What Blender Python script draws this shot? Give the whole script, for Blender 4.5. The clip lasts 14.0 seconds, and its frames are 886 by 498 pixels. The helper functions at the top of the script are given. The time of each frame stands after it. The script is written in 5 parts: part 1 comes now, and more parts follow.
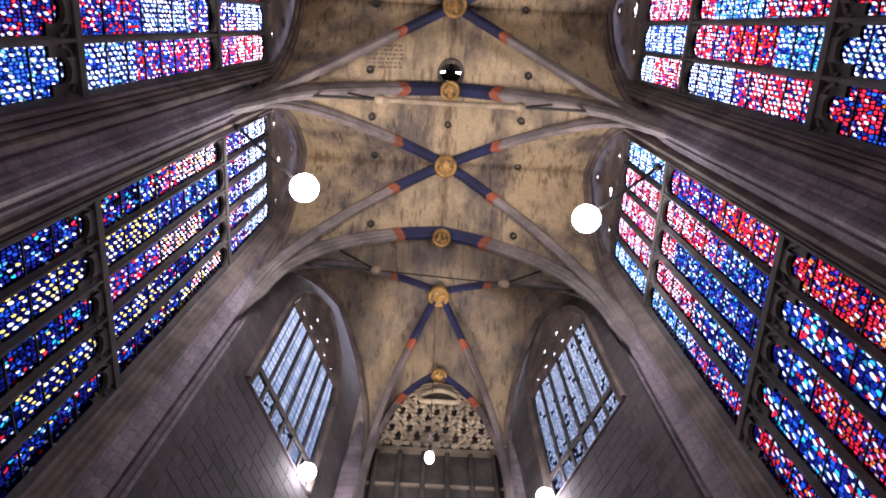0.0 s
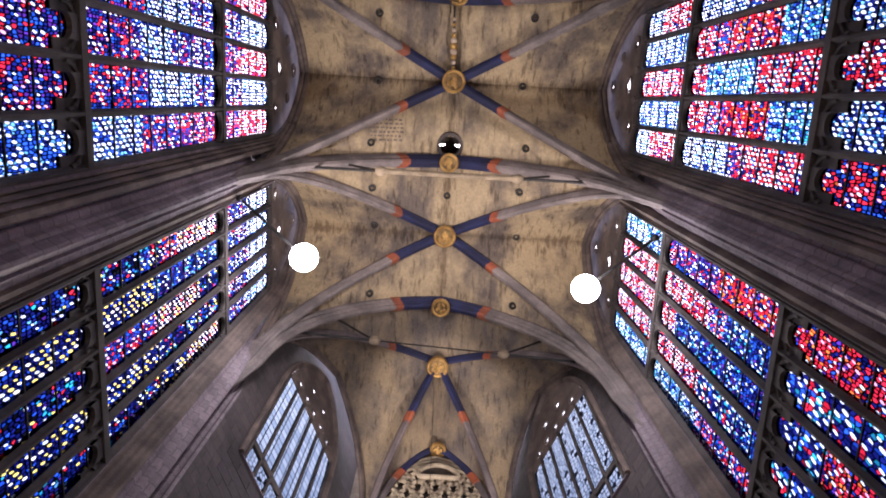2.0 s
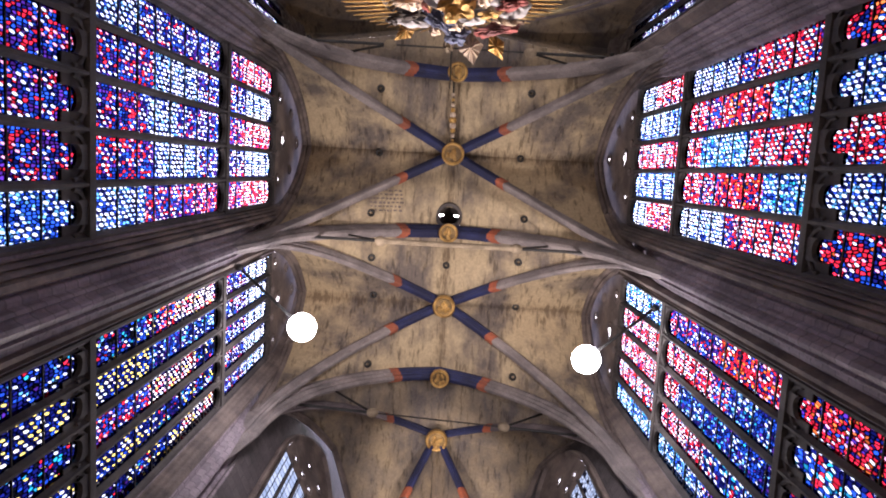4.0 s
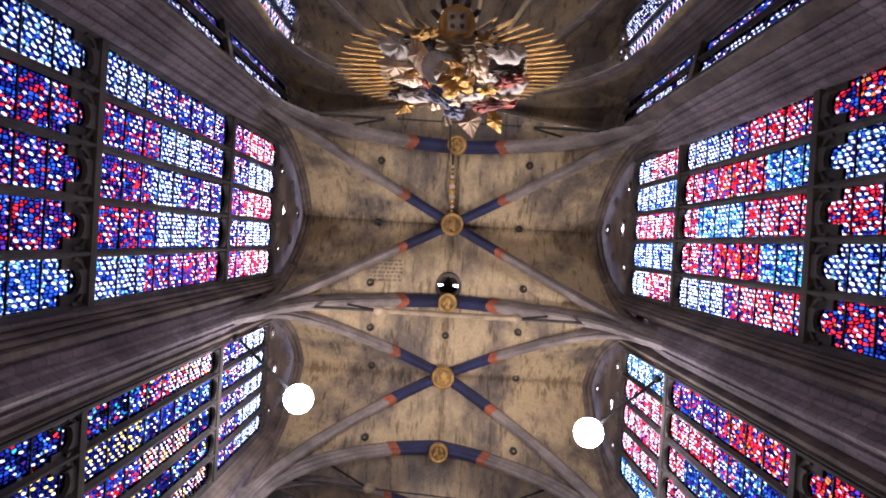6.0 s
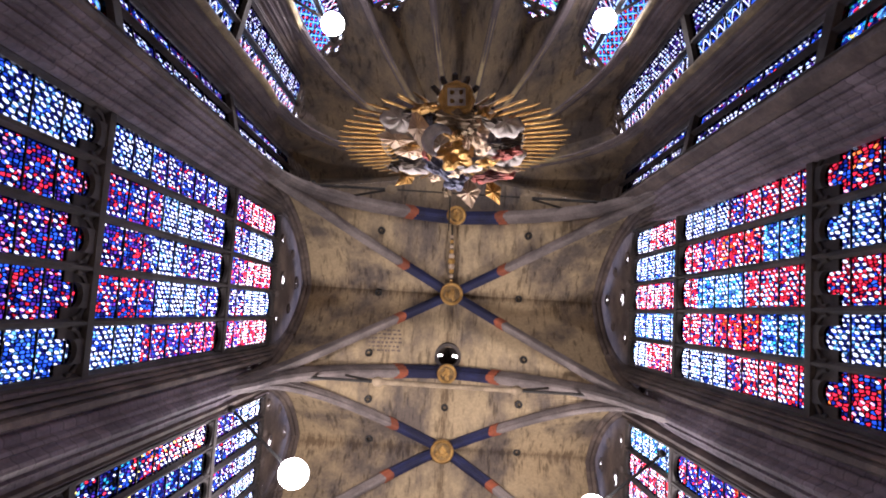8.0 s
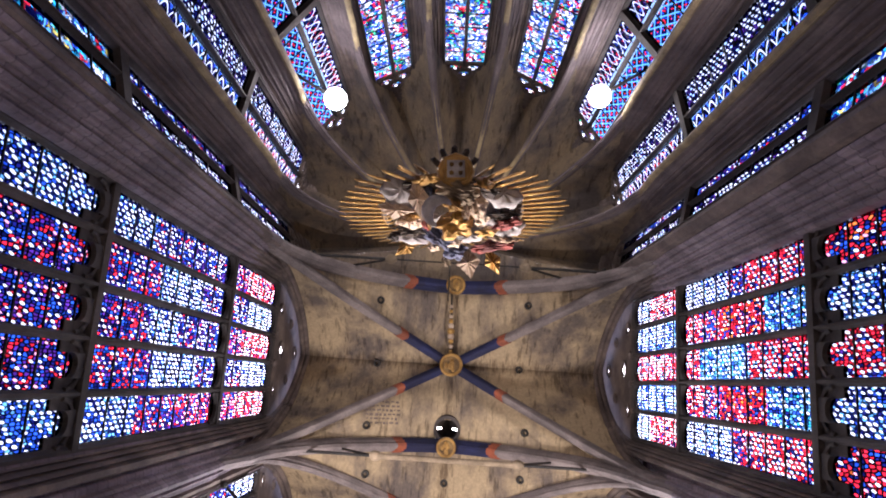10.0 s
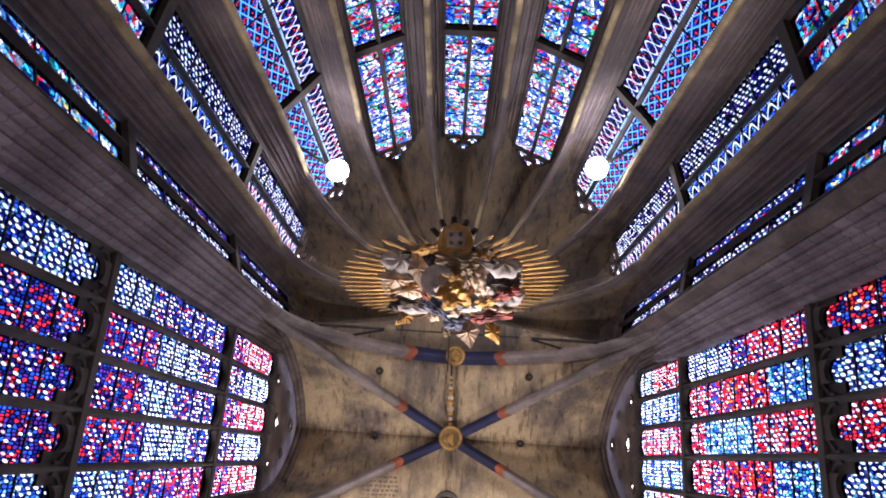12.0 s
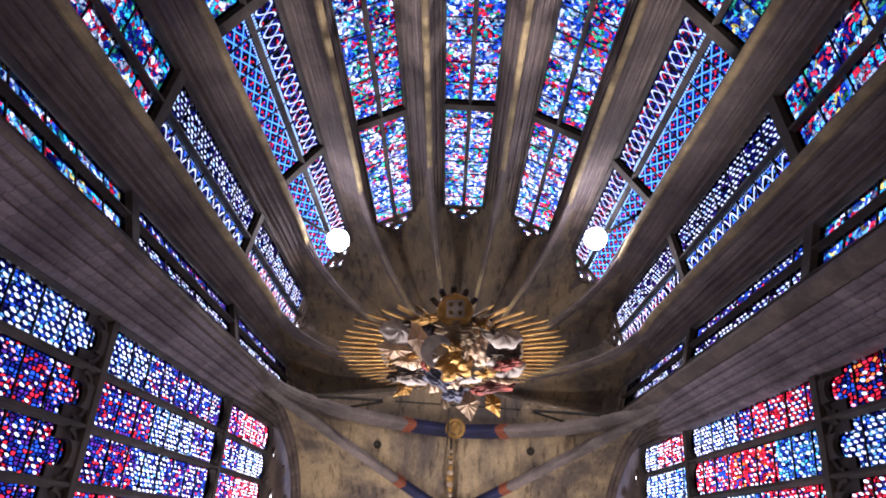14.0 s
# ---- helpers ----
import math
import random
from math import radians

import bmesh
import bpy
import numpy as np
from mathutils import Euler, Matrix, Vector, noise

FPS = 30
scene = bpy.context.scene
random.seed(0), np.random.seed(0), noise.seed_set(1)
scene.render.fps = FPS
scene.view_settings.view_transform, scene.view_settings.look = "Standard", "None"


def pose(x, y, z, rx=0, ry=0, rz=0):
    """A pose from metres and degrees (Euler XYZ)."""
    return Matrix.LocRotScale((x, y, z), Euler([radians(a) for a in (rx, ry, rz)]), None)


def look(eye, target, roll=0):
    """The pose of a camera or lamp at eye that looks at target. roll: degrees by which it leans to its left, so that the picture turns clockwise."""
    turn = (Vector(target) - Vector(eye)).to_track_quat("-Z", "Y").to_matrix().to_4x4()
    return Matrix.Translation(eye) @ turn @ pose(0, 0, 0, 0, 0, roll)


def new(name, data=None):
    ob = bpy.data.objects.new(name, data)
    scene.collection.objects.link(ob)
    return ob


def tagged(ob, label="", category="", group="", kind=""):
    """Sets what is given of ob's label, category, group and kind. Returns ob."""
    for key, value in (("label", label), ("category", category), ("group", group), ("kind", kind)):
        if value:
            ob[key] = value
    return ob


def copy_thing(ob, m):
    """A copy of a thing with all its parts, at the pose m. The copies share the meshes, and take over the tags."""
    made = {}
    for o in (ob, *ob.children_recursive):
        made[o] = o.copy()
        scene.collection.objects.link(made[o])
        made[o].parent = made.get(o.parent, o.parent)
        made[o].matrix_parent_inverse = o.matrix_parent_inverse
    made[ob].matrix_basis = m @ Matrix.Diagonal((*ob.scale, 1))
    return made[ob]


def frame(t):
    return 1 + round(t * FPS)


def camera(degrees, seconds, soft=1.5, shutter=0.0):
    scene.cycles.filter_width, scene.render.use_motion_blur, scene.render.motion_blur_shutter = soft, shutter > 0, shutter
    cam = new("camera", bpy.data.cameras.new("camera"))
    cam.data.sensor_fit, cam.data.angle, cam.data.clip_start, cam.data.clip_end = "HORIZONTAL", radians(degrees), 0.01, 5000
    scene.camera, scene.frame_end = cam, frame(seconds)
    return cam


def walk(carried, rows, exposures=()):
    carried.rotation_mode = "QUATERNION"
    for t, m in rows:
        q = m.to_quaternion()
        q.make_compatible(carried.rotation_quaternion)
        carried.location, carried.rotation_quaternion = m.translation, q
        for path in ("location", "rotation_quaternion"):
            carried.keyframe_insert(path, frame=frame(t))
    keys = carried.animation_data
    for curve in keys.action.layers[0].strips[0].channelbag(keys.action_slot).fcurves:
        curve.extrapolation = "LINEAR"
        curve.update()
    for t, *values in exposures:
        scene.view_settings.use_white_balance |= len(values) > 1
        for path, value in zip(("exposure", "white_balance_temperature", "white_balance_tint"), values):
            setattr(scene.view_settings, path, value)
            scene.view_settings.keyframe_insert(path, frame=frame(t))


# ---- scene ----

# camera: a slow tilt over the zenith from the west end to the apse
EYE = (-0.263, 0.0, 1.6)
cam = camera(66.94, 14.0, soft=1.9)
walk(cam, [(t, pose(*EYE, 161.6 + 2.978 * t, -0.15 + 0.0286 * (t - 7), -3.51 - 0.0496 * (t - 7)))
           for t in [0.5 * k for k in range(29)]], exposures=[(0.0, 2.36, 5850, 20), (14.0, 2.36, 5850, 20)])

# ---- world and lights ----
world = bpy.data.worlds.new("sky")
scene.world = world
world.use_nodes = True
wn = world.node_tree.nodes
sky = wn.new("ShaderNodeTexSky")
sky.sky_type = "NISHITA"
sky.sun_disc = False
sky.sun_elevation, sky.sun_rotation = radians(86), radians(0)
sky.dust_density, sky.air_density = 4.0, 0.7
wn["Background"].inputs["Strength"].default_value = 0.15
world.node_tree.links.new(sky.outputs[0], wn["Background"].inputs[0])

sun = new("sun", bpy.data.lights.new("sun", "SUN"))
sun.data.energy, sun.data.angle, sun.data.color = 1.2, radians(12), (1.0, 0.95, 0.88)
sun.matrix_world = pose(0, 0, 60, 4, 0, 180)

# floodlights on the walls: (place, watts, where the beam goes)
LAMPS = [((-4.36, 4.93, 21.6), (-1.0, 2.5, 31.6)), ((4.36, 5.41, 21.6), (1.0, 2.5, 31.6)),
         ((-4.27, -8.67, 21.6), (-0.5, -3.5, 31.6)), ((4.13, -9.3, 21.6), (0.5, -3.5, 31.6)),
         ((-3.95, 13.7, 19.6), (0.0, -3.4, 15.5)), ((3.7, 14.2, 19.6), (0.0, -3.4, 15.5))]
FLOOD_W, SPILL_W, PENDANT_W, WEST_W = 420.0, 12.0, 14.0, 600.0
for k, (p, aim) in enumerate(LAMPS):
    beam = new("flood_beam", bpy.data.lights.new("flood_beam", "SPOT"))
    beam.data.energy, beam.data.spot_size, beam.data.spot_blend = FLOOD_W * (0.7, 0.7, 0.2, 0.2, 11.0, 11.0)[k], radians(105 if k < 4 else 24), 0.9
    beam.data.shadow_soft_size, beam.data.color = 0.3, (1.0, 0.87, 0.7)
    beam.matrix_world = look(p, aim)
    spill = new("lamp_spill", bpy.data.lights.new("lamp_spill", "POINT"))
    spill.data.energy, spill.data.shadow_soft_size, spill.data.color = SPILL_W * (1 if k < 4 else 0.25), 0.4, (1.0, 0.9, 0.78)
    spill.location = p
# unseen downward spots, added so that floor bounce fills everything from below
for p, _ in LAMPS[:2]:
    down = new("floor_bounce_fill", bpy.data.lights.new("floor_bounce_fill", "SPOT"))
    down.data.energy, down.data.spot_size, down.data.spot_blend = 10000.0, radians(44), 0.6
    down.data.shadow_soft_size, down.data.color = 0.3, (1.0, 0.87, 0.7)
    down.matrix_world = look(p, (0.0, p[1] - 4.5, 0.0))
PENDANT = (-0.08, 13.3, 20.1)
glow = new("pendant_light", bpy.data.lights.new("pendant_light", "POINT"))
glow.data.energy, glow.data.shadow_soft_size, glow.data.color = PENDANT_W, 0.15, (1.0, 0.84, 0.6)
glow.location = PENDANT
for p, _ in LAMPS[4:]:
    up = new("vault_beam", bpy.data.lights.new("vault_beam", "SPOT"))
    up.data.energy, up.data.spot_size, up.data.spot_blend = WEST_W, radians(40), 0.7
    up.data.shadow_soft_size, up.data.color = 0.25, (1.0, 0.87, 0.68)
    up.matrix_world = look(p, (0.15, 14.3, 31.0))

# ---- materials ----
def nodes_of(name):
    m = bpy.data.materials.new(name)
    m.use_nodes = True
    nt = m.node_tree
    return m, nt, nt.nodes, nt.links


def add(nt, kind, **values):
    n = nt.nodes.new(kind)
    for key, v in values.items():
        if key == "op":
            n.operation = v
        elif key.startswith("i"):
            n.inputs[int(key[1:])].default_value = v
    return n


def ramp(nt, stops, mode="LINEAR"):
    n = nt.nodes.new("ShaderNodeValToRGB")
    n.color_ramp.interpolation = mode
    e = n.color_ramp.elements
    while len(e) < len(stops):
        e.new(0.5)
    for k, (p, c) in enumerate(stops):
        e[k].position, e[k].color = p, (*c, 1)
    return n


def surface(name, light, dark, scale=1.0, rough=0.85, metal=0.0, bump=0.3, course=None, streak=None, stain=(0.42, 0.62), soot=False):
    """Mottled surface: two scales of noise, optional stone courses (length, height) and streaks (x, y, z stretch)."""
    m, nt, nd, lk = nodes_of(name)
    b = nd["Principled BSDF"]
    b.inputs["Roughness"].default_value, b.inputs["Metallic"].default_value = rough, metal
    tc = nd.new("ShaderNodeTexCoord")
    big = add(nt, "ShaderNodeTexNoise", i2=0.45 * scale, i3=5.0, i4=0.62)
    fine = add(nt, "ShaderNodeTexNoise", i2=9.0 * scale, i3=6.0, i4=0.7)
    mp = nd.new("ShaderNodeMapping")
    mp.inputs["Scale"].default_value = streak or (1, 1, 1)
    lk.new(tc.outputs["Object"], mp.inputs[0])
    lk.new(mp.outputs[0], big.inputs["Vector"])
    lk.new(tc.outputs["Object"], fine.inputs["Vector"])
    r = ramp(nt, [(stain[0], dark), (stain[1], light)])
    lk.new(big.outputs[0], r.inputs[0])
    r2 = ramp(nt, [(0.3, (0.55, 0.55, 0.55)), (0.7, (1.12, 1.12, 1.12))])
    lk.new(fine.outputs[0], r2.inputs[0])
    mul = add(nt, "ShaderNodeMixRGB", i0=0.6)
    mul.blend_type = "MULTIPLY"
    lk.new(r.outputs[0], mul.inputs[1])
    lk.new(r2.outputs[0], mul.inputs[2])
    col, height = mul.outputs[0], fine.outputs[0]
    if streak:
        st = add(nt, "ShaderNodeTexNoise", i2=1.0, i3=4.0, i4=0.65)
        m4 = nd.new("ShaderNodeMapping")
        m4.inputs["Scale"].default_value = (5.5, 0.9, 1.2)
        lk.new(tc.outputs["Object"], m4.inputs[0])
        lk.new(m4.outputs[0], st.inputs["Vector"])
        r4 = ramp(nt, [(0.35, (0.16, 0.14, 0.13)), (0.46, (1.0, 1.0, 1.0))])
        lk.new(st.outputs[0], r4.inputs[0])
        m5 = add(nt, "ShaderNodeMixRGB", i0=0.62)
        m5.blend_type = "MULTIPLY"
        lk.new(col, m5.inputs[1])
        lk.new(r4.outputs[0], m5.inputs[2])
        col = m5.outputs[0]
    if soot:
        # soot gathered along the crown lines of the cells
        sx = nd.new("ShaderNodeSeparateXYZ")
        lk.new(tc.outputs["Object"], sx.inputs[0])
        last = None
        for axis, at in ((0, 0.0), (1, -0.83), (1, 5.92)):
            sh = add(nt, "ShaderNodeMath", op="SUBTRACT", i1=at)
            lk.new(sx.outputs[axis], sh.inputs[0])
            ab = add(nt, "ShaderNodeMath", op="ABSOLUTE")
            lk.new(sh.outputs[0], ab.inputs[0])
            if last:
                mi = add(nt, "ShaderNodeMath", op="MINIMUM")
                lk.new(last.outputs[0], mi.inputs[0])
                lk.new(ab.outputs[0], mi.inputs[1])
                last = mi
            else:
                last = ab
        jag = add(nt, "ShaderNodeMath", op="MULTIPLY_ADD", i1=-1.7, i2=0.9)
        lk.new(st.outputs[0], jag.inputs[0])
        total = add(nt, "ShaderNodeMath", op="ADD")
        lk.new(last.outputs[0], total.inputs[0])
        lk.new(jag.outputs[0], total.inputs[1])
        rs = ramp(nt, [(0.0, (0.3, 0.26, 0.25)), (0.32, (1, 1, 1))])
        lk.new(total.outputs[0], rs.inputs[0])
        ms = add(nt, "ShaderNodeMixRGB", i0=0.85)
        ms.blend_type = "MULTIPLY"
        lk.new(col, ms.inputs[1])
        lk.new(rs.outputs[0], ms.inputs[2])
        col = ms.outputs[0]
    if course:
        sep = nd.new("ShaderNodeSeparateXYZ")
        lk.new(tc.outputs["Object"], sep.inputs[0])
        su = add(nt, "ShaderNodeMath", op="ADD")
        lk.new(sep.outputs[0], su.inputs[0])
        lk.new(sep.outputs[1], su.inputs[1])
        cb = nd.new("ShaderNodeCombineXYZ")
        lk.new(su.outputs[0], cb.inputs[0])
        lk.new(sep.outputs[2], cb.inputs[1])
        br = nd.new("ShaderNodeTexBrick")
        br.inputs["Scale"].default_value = 1.0
        br.inputs["Brick Width"].default_value, br.inputs["Row Height"].default_value = course
        br.inputs["Mortar Size"].default_value = 0.018
        br.inputs["Color1"].default_value = (0.62, 0.6, 0.6, 1)
        br.inputs["Color2"].default_value = (1.15, 1.1, 1.05, 1)
        br.inputs["Mortar"].default_value = (0.34, 0.32, 0.32, 1)
        lk.new(cb.outputs[0], br.inputs["Vector"])
        m2 = add(nt, "ShaderNodeMixRGB", i0=0.6)
        m2.blend_type = "MULTIPLY"
        lk.new(col, m2.inputs[1])
        lk.new(br.outputs["Color"], m2.inputs[2])
        col = m2.outputs[0]
    lk.new(col, b.inputs["Base Color"])
    bp = add(nt, "ShaderNodeBump", i0=bump, i1=0.03)
    lk.new(height, bp.inputs["Height"])
    lk.new(bp.outputs[0], b.inputs["Normal"])
    return m


def glowing(name, colour, strength):
    m, nt, nd, lk = nodes_of(name)
    b = nd["Principled BSDF"]
    b.inputs["Emission Color"].default_value = (*colour, 1)
    b.inputs["Emission Strength"].default_value = strength
    return m


GLASS = {
    "white": (0.67, 0.7, 0.71), "ice": (0.42, 0.6, 0.8), "sky": (0.12, 0.36, 0.64), "blue": (0.022, 0.075, 0.46),
    "navy": (0.008, 0.01, 0.1), "purple": (0.07, 0.02, 0.2), "red": (0.72, 0.02, 0.04), "pink": (0.8, 0.32, 0.42),
    "orange": (0.85, 0.16, 0.03), "yellow": (0.85, 0.62, 0.12), "green": (0.04, 0.32, 0.14), "teal": (0.03, 0.35, 0.5),
    "lead": (0.004, 0.004, 0.006), "cream": (0.9, 0.8, 0.62), "slate": (0.1, 0.125, 0.155), "mist": (0.14, 0.165, 0.19),
}


JEWEL = {"white", "ice", "cream", "yellow", "pink"}


def stained(name, mix, second=None, cell=0.095, lead=0.26, stretch=1.5, band=1.6, sharp=0.7):
    """Leaded glass: irregular cells of the colours in mix, with lead between them; a second mix takes over in bands.
    With one mix alone, its pale colours become larger round jewels over a finer ground of the deep colours."""
    m, nt, nd, lk = nodes_of(name)
    pale = [(c, w) for c, w in mix if c in JEWEL]
    deep = [(c, w) for c, w in mix if c not in JEWEL]
    jewels = bool(pale and deep) and not second
    share = sum(w for _, w in pale) / sum(w for _, w in mix)
    pitch = cell * 1.08
    if jewels:
        mix, cell, lead, stretch = deep + ([("white", 1)] if share > 0.75 else []), cell * 0.68, lead * 0.95, 2.1
    nd.remove(nd["Principled BSDF"])
    tr = nd.new("ShaderNodeBsdfTransparent")
    lk.new(tr.outputs[0], nd["Material Output"].inputs[0])
    uv = nd.new("ShaderNodeUVMap")
    info = nd.new("ShaderNodeObjectInfo")
    sc = add(nt, "ShaderNodeMath", op="MULTIPLY", i1=97.0)
    lk.new(info.outputs["Random"], sc.inputs[0])
    mp = nd.new("ShaderNodeMapping")
    mp.inputs["Scale"].default_value = (1 / cell, 1 / (cell * stretch), 1)
    lk.new(uv.outputs[0], mp.inputs[0])
    lk.new(sc.outputs[0], mp.inputs["Location"])
    def voro(feature):
        v = nd.new("ShaderNodeTexVoronoi")
        v.voronoi_dimensions, v.feature = "2D", feature
        v.inputs["Scale"].default_value = 1.0
        v.inputs["Randomness"].default_value = sharp
        lk.new(mp.outputs[0], v.inputs["Vector"])
        return v
    v1, v2 = voro("F1"), voro("DISTANCE_TO_EDGE")
    sep = nd.new("ShaderNodeSeparateColor")
    lk.new(v1.outputs["Color"], sep.inputs[0])
    def palette(mixed, source=None):
        total, stops, at = sum(w for _, w in mixed), [], 0.0
        for c, w in mixed:
            stops.append((at / total, GLASS[c]))
            at += w
        r = ramp(nt, stops, "CONSTANT")
        lk.new(source or sep.outputs[0], r.inputs[0])
        return r.outputs[0]
    col = palette(mix)
    if second:
        no = nd.new("ShaderNodeTexNoise")
        no.noise_dimensions = "2D"
        m3 = nd.new("ShaderNodeMapping")
        m3.inputs["Scale"].default_value = (0.25 / band, 1.0 / band, 1)
        lk.new(uv.outputs[0], m3.inputs[0])
        lk.new(sc.outputs[0], m3.inputs["Location"])
        lk.new(m3.outputs[0], no.inputs["Vector"])
        no.inputs["Scale"].default_value, no.inputs["Detail"].default_value = 1.0, 1.0
        th = ramp(nt, [(0.47, (0, 0, 0)), (0.55, (1, 1, 1))])
        lk.new(no.outputs[0], th.inputs[0])
        mx = nd.new("ShaderNodeMixRGB")
        lk.new(th.outputs[0], mx.inputs[0])
        lk.new(col, mx.inputs[1])
        lk.new(palette(second), mx.inputs[2])
        col = mx.outputs[0]
    edge = ramp(nt, [(lead * 0.55, GLASS["lead"]), (lead, (1, 1, 1))])
    lk.new(v2.outputs["Distance"], edge.inputs[0])
    mu = add(nt, "ShaderNodeMixRGB", i0=1.0)
    mu.blend_type = "MULTIPLY"
    lk.new(col, mu.inputs[1])
    lk.new(edge.outputs[0], mu.inputs[2])
    out = mu.outputs[0]
    tone = ramp(nt, [(0.0, (0.3, 0.3, 0.3)), (0.55, (0.85, 0.85, 0.85)), (1.0, (1.3, 1.3, 1.3))])
    lk.new(sep.outputs[1], tone.inputs[0])
    mt = add(nt, "ShaderNodeMixRGB", i0=1.0 if jewels else 0.0)
    mt.blend_type = "MULTIPLY"
    lk.new(out, mt.inputs[1])
    lk.new(tone.outputs[0], mt.inputs[2])
    out = mt.outputs[0]
    if jewels:
        # staggered rows of upright oval jewels, each in a lead ring
        m6 = nd.new("ShaderNodeMapping")
        m6.inputs["Scale"].default_value = (1 / pitch, 1 / (pitch * 2.2), 1)
        lk.new(uv.outputs[0], m6.inputs[0])
        lk.new(sc.outputs[0], m6.inputs["Location"])
        sx = nd.new("ShaderNodeSeparateXYZ")
        lk.new(m6.outputs[0], sx.inputs[0])
        lean = add(nt, "ShaderNodeMath", op="MULTIPLY_ADD", i1=0.5)
        lk.new(sx.outputs[0], lean.inputs[0])
        lk.new(sx.outputs[1], lean.inputs[2])
        cx = nd.new("ShaderNodeCombineXYZ")
        lk.new(sx.outputs[0], cx.inputs[0])
        lk.new(lean.outputs[0], cx.inputs[1])
        vd = nd.new("ShaderNodeTexVoronoi")
        vd.voronoi_dimensions, vd.feature = "2D", "F1"
        vd.inputs["Scale"].default_value, vd.inputs["Randomness"].default_value = 1.0, 0.3
        lk.new(cx.outputs[0], vd.inputs["Vector"])
        s2 = nd.new("ShaderNodeSeparateColor")
        lk.new(vd.outputs["Color"], s2.inputs[0])
        there = add(nt, "ShaderNodeMath", op="LESS_THAN", i1=min(0.95, 0.3 + share * 0.9))
        lk.new(s2.outputs[1], there.inputs[0])
        grow = nd.new("ShaderNodeMath")
        grow.operation = "MULTIPLY_ADD"
        lk.new(s2.outputs[2], grow.inputs[0])
        grow.inputs[1].default_value, grow.inputs[2].default_value = 0.12, 0.13 + 0.1 * share
        ringed = add(nt, "ShaderNodeMath", op="ADD", i1=0.13)
        lk.new(grow.outputs[0], ringed.inputs[0])
        for size, colour in ((ringed, None), (grow, palette(pale, s2.outputs[0]))):
            inside = add(nt, "ShaderNodeMath", op="LESS_THAN")
            lk.new(vd.outputs["Distance"], inside.inputs[0])
            lk.new(size.outputs[0], inside.inputs[1])
            both = add(nt, "ShaderNodeMath", op="MULTIPLY")
            lk.new(there.outputs[0], both.inputs[0])
            lk.new(inside.outputs[0], both.inputs[1])
            mj = nd.new("ShaderNodeMixRGB")
            lk.new(both.outputs[0], mj.inputs[0])
            lk.new(out, mj.inputs[1])
            if colour:
                lk.new(colour, mj.inputs[2])
            else:
                mj.inputs[2].default_value = (*GLASS["lead"], 1)
            out = mj.outputs[0]
    lk.new(out, tr.inputs[0])
    return m


def pictures(name, kinds, size=0.3):
    """Painted scenes: warped patches of colour, each broken into small leaded pieces; plain shapes only."""
    m, nt, nd, lk = nodes_of(name)
    nd.remove(nd["Principled BSDF"])
    tr = nd.new("ShaderNodeBsdfTransparent")
    lk.new(tr.outputs[0], nd["Material Output"].inputs[0])
    uv = nd.new("ShaderNodeUVMap")
    info = nd.new("ShaderNodeObjectInfo")
    sc = add(nt, "ShaderNodeMath", op="MULTIPLY", i1=61.0)
    lk.new(info.outputs["Random"], sc.inputs[0])
    shift = nd.new("ShaderNodeVectorMath")
    shift.operation = "ADD"
    lk.new(uv.outputs[0], shift.inputs[0])
    lk.new(sc.outputs[0], shift.inputs[1])
    no = add(nt, "ShaderNodeTexNoise", i2=5.0, i3=3.0, i4=0.6)
    lk.new(shift.outputs[0], no.inputs["Vector"])
    warp = nd.new("ShaderNodeVectorMath")
    warp.operation = "MULTIPLY_ADD"
    lk.new(no.outputs["Color"], warp.inputs[0])
    warp.inputs[1].default_value = (0.28, 0.45, 0)
    lk.new(shift.outputs[0], warp.inputs[2])
    def voro(scale, feature):
        v = nd.new("ShaderNodeTexVoronoi")
        v.voronoi_dimensions, v.feature = "2D", feature
        v.inputs["Scale"].default_value = scale
        lk.new(warp.outputs[0], v.inputs["Vector"])
        return v
    big, small, edge = voro(1 / size, "F1"), voro(11.0, "F1"), voro(11.0, "DISTANCE_TO_EDGE")
    s1, s2 = nd.new("ShaderNodeSeparateColor"), nd.new("ShaderNodeSeparateColor")
    lk.new(big.outputs["Color"], s1.inputs[0])
    lk.new(small.outputs["Color"], s2.inputs[0])
    mixed = nd.new("ShaderNodeMath")
    mixed.operation = "MULTIPLY_ADD"
    lk.new(s2.outputs[0], mixed.inputs[0])
    mixed.inputs[1].default_value = 0.3
    a7 = add(nt, "ShaderNodeMath", op="MULTIPLY", i1=0.7)
    lk.new(s1.outputs[0], a7.inputs[0])
    lk.new(a7.outputs[0], mixed.inputs[2])
    total, stops, at = sum(w for _, w in kinds), [], 0.0
    for c, w in kinds:
        stops.append((at / total, GLASS[c]))
        at += w
    r = ramp(nt, stops, "CONSTANT")
    lk.new(mixed.outputs[0], r.inputs[0])
    tone = ramp(nt, [(0.0, (0.12, 0.12, 0.12)), (0.45, (0.75, 0.75, 0.75)), (1.0, (1.9, 1.9, 1.9))])
    lk.new(s2.outputs[1], tone.inputs[0])
    ed = ramp(nt, [(0.05, GLASS["lead"]), (0.13, (1, 1, 1))])
    lk.new(edge.outputs["Distance"], ed.inputs[0])
    col = r.outputs[0]
    for other in (tone, ed):
        mu = add(nt, "ShaderNodeMixRGB", i0=1.0)
        mu.blend_type = "MULTIPLY"
        lk.new(col, mu.inputs[1])
        lk.new(other.outputs[0], mu.inputs[2])
        col = mu.outputs[0]
    lk.new(col, tr.inputs[0])
    return m


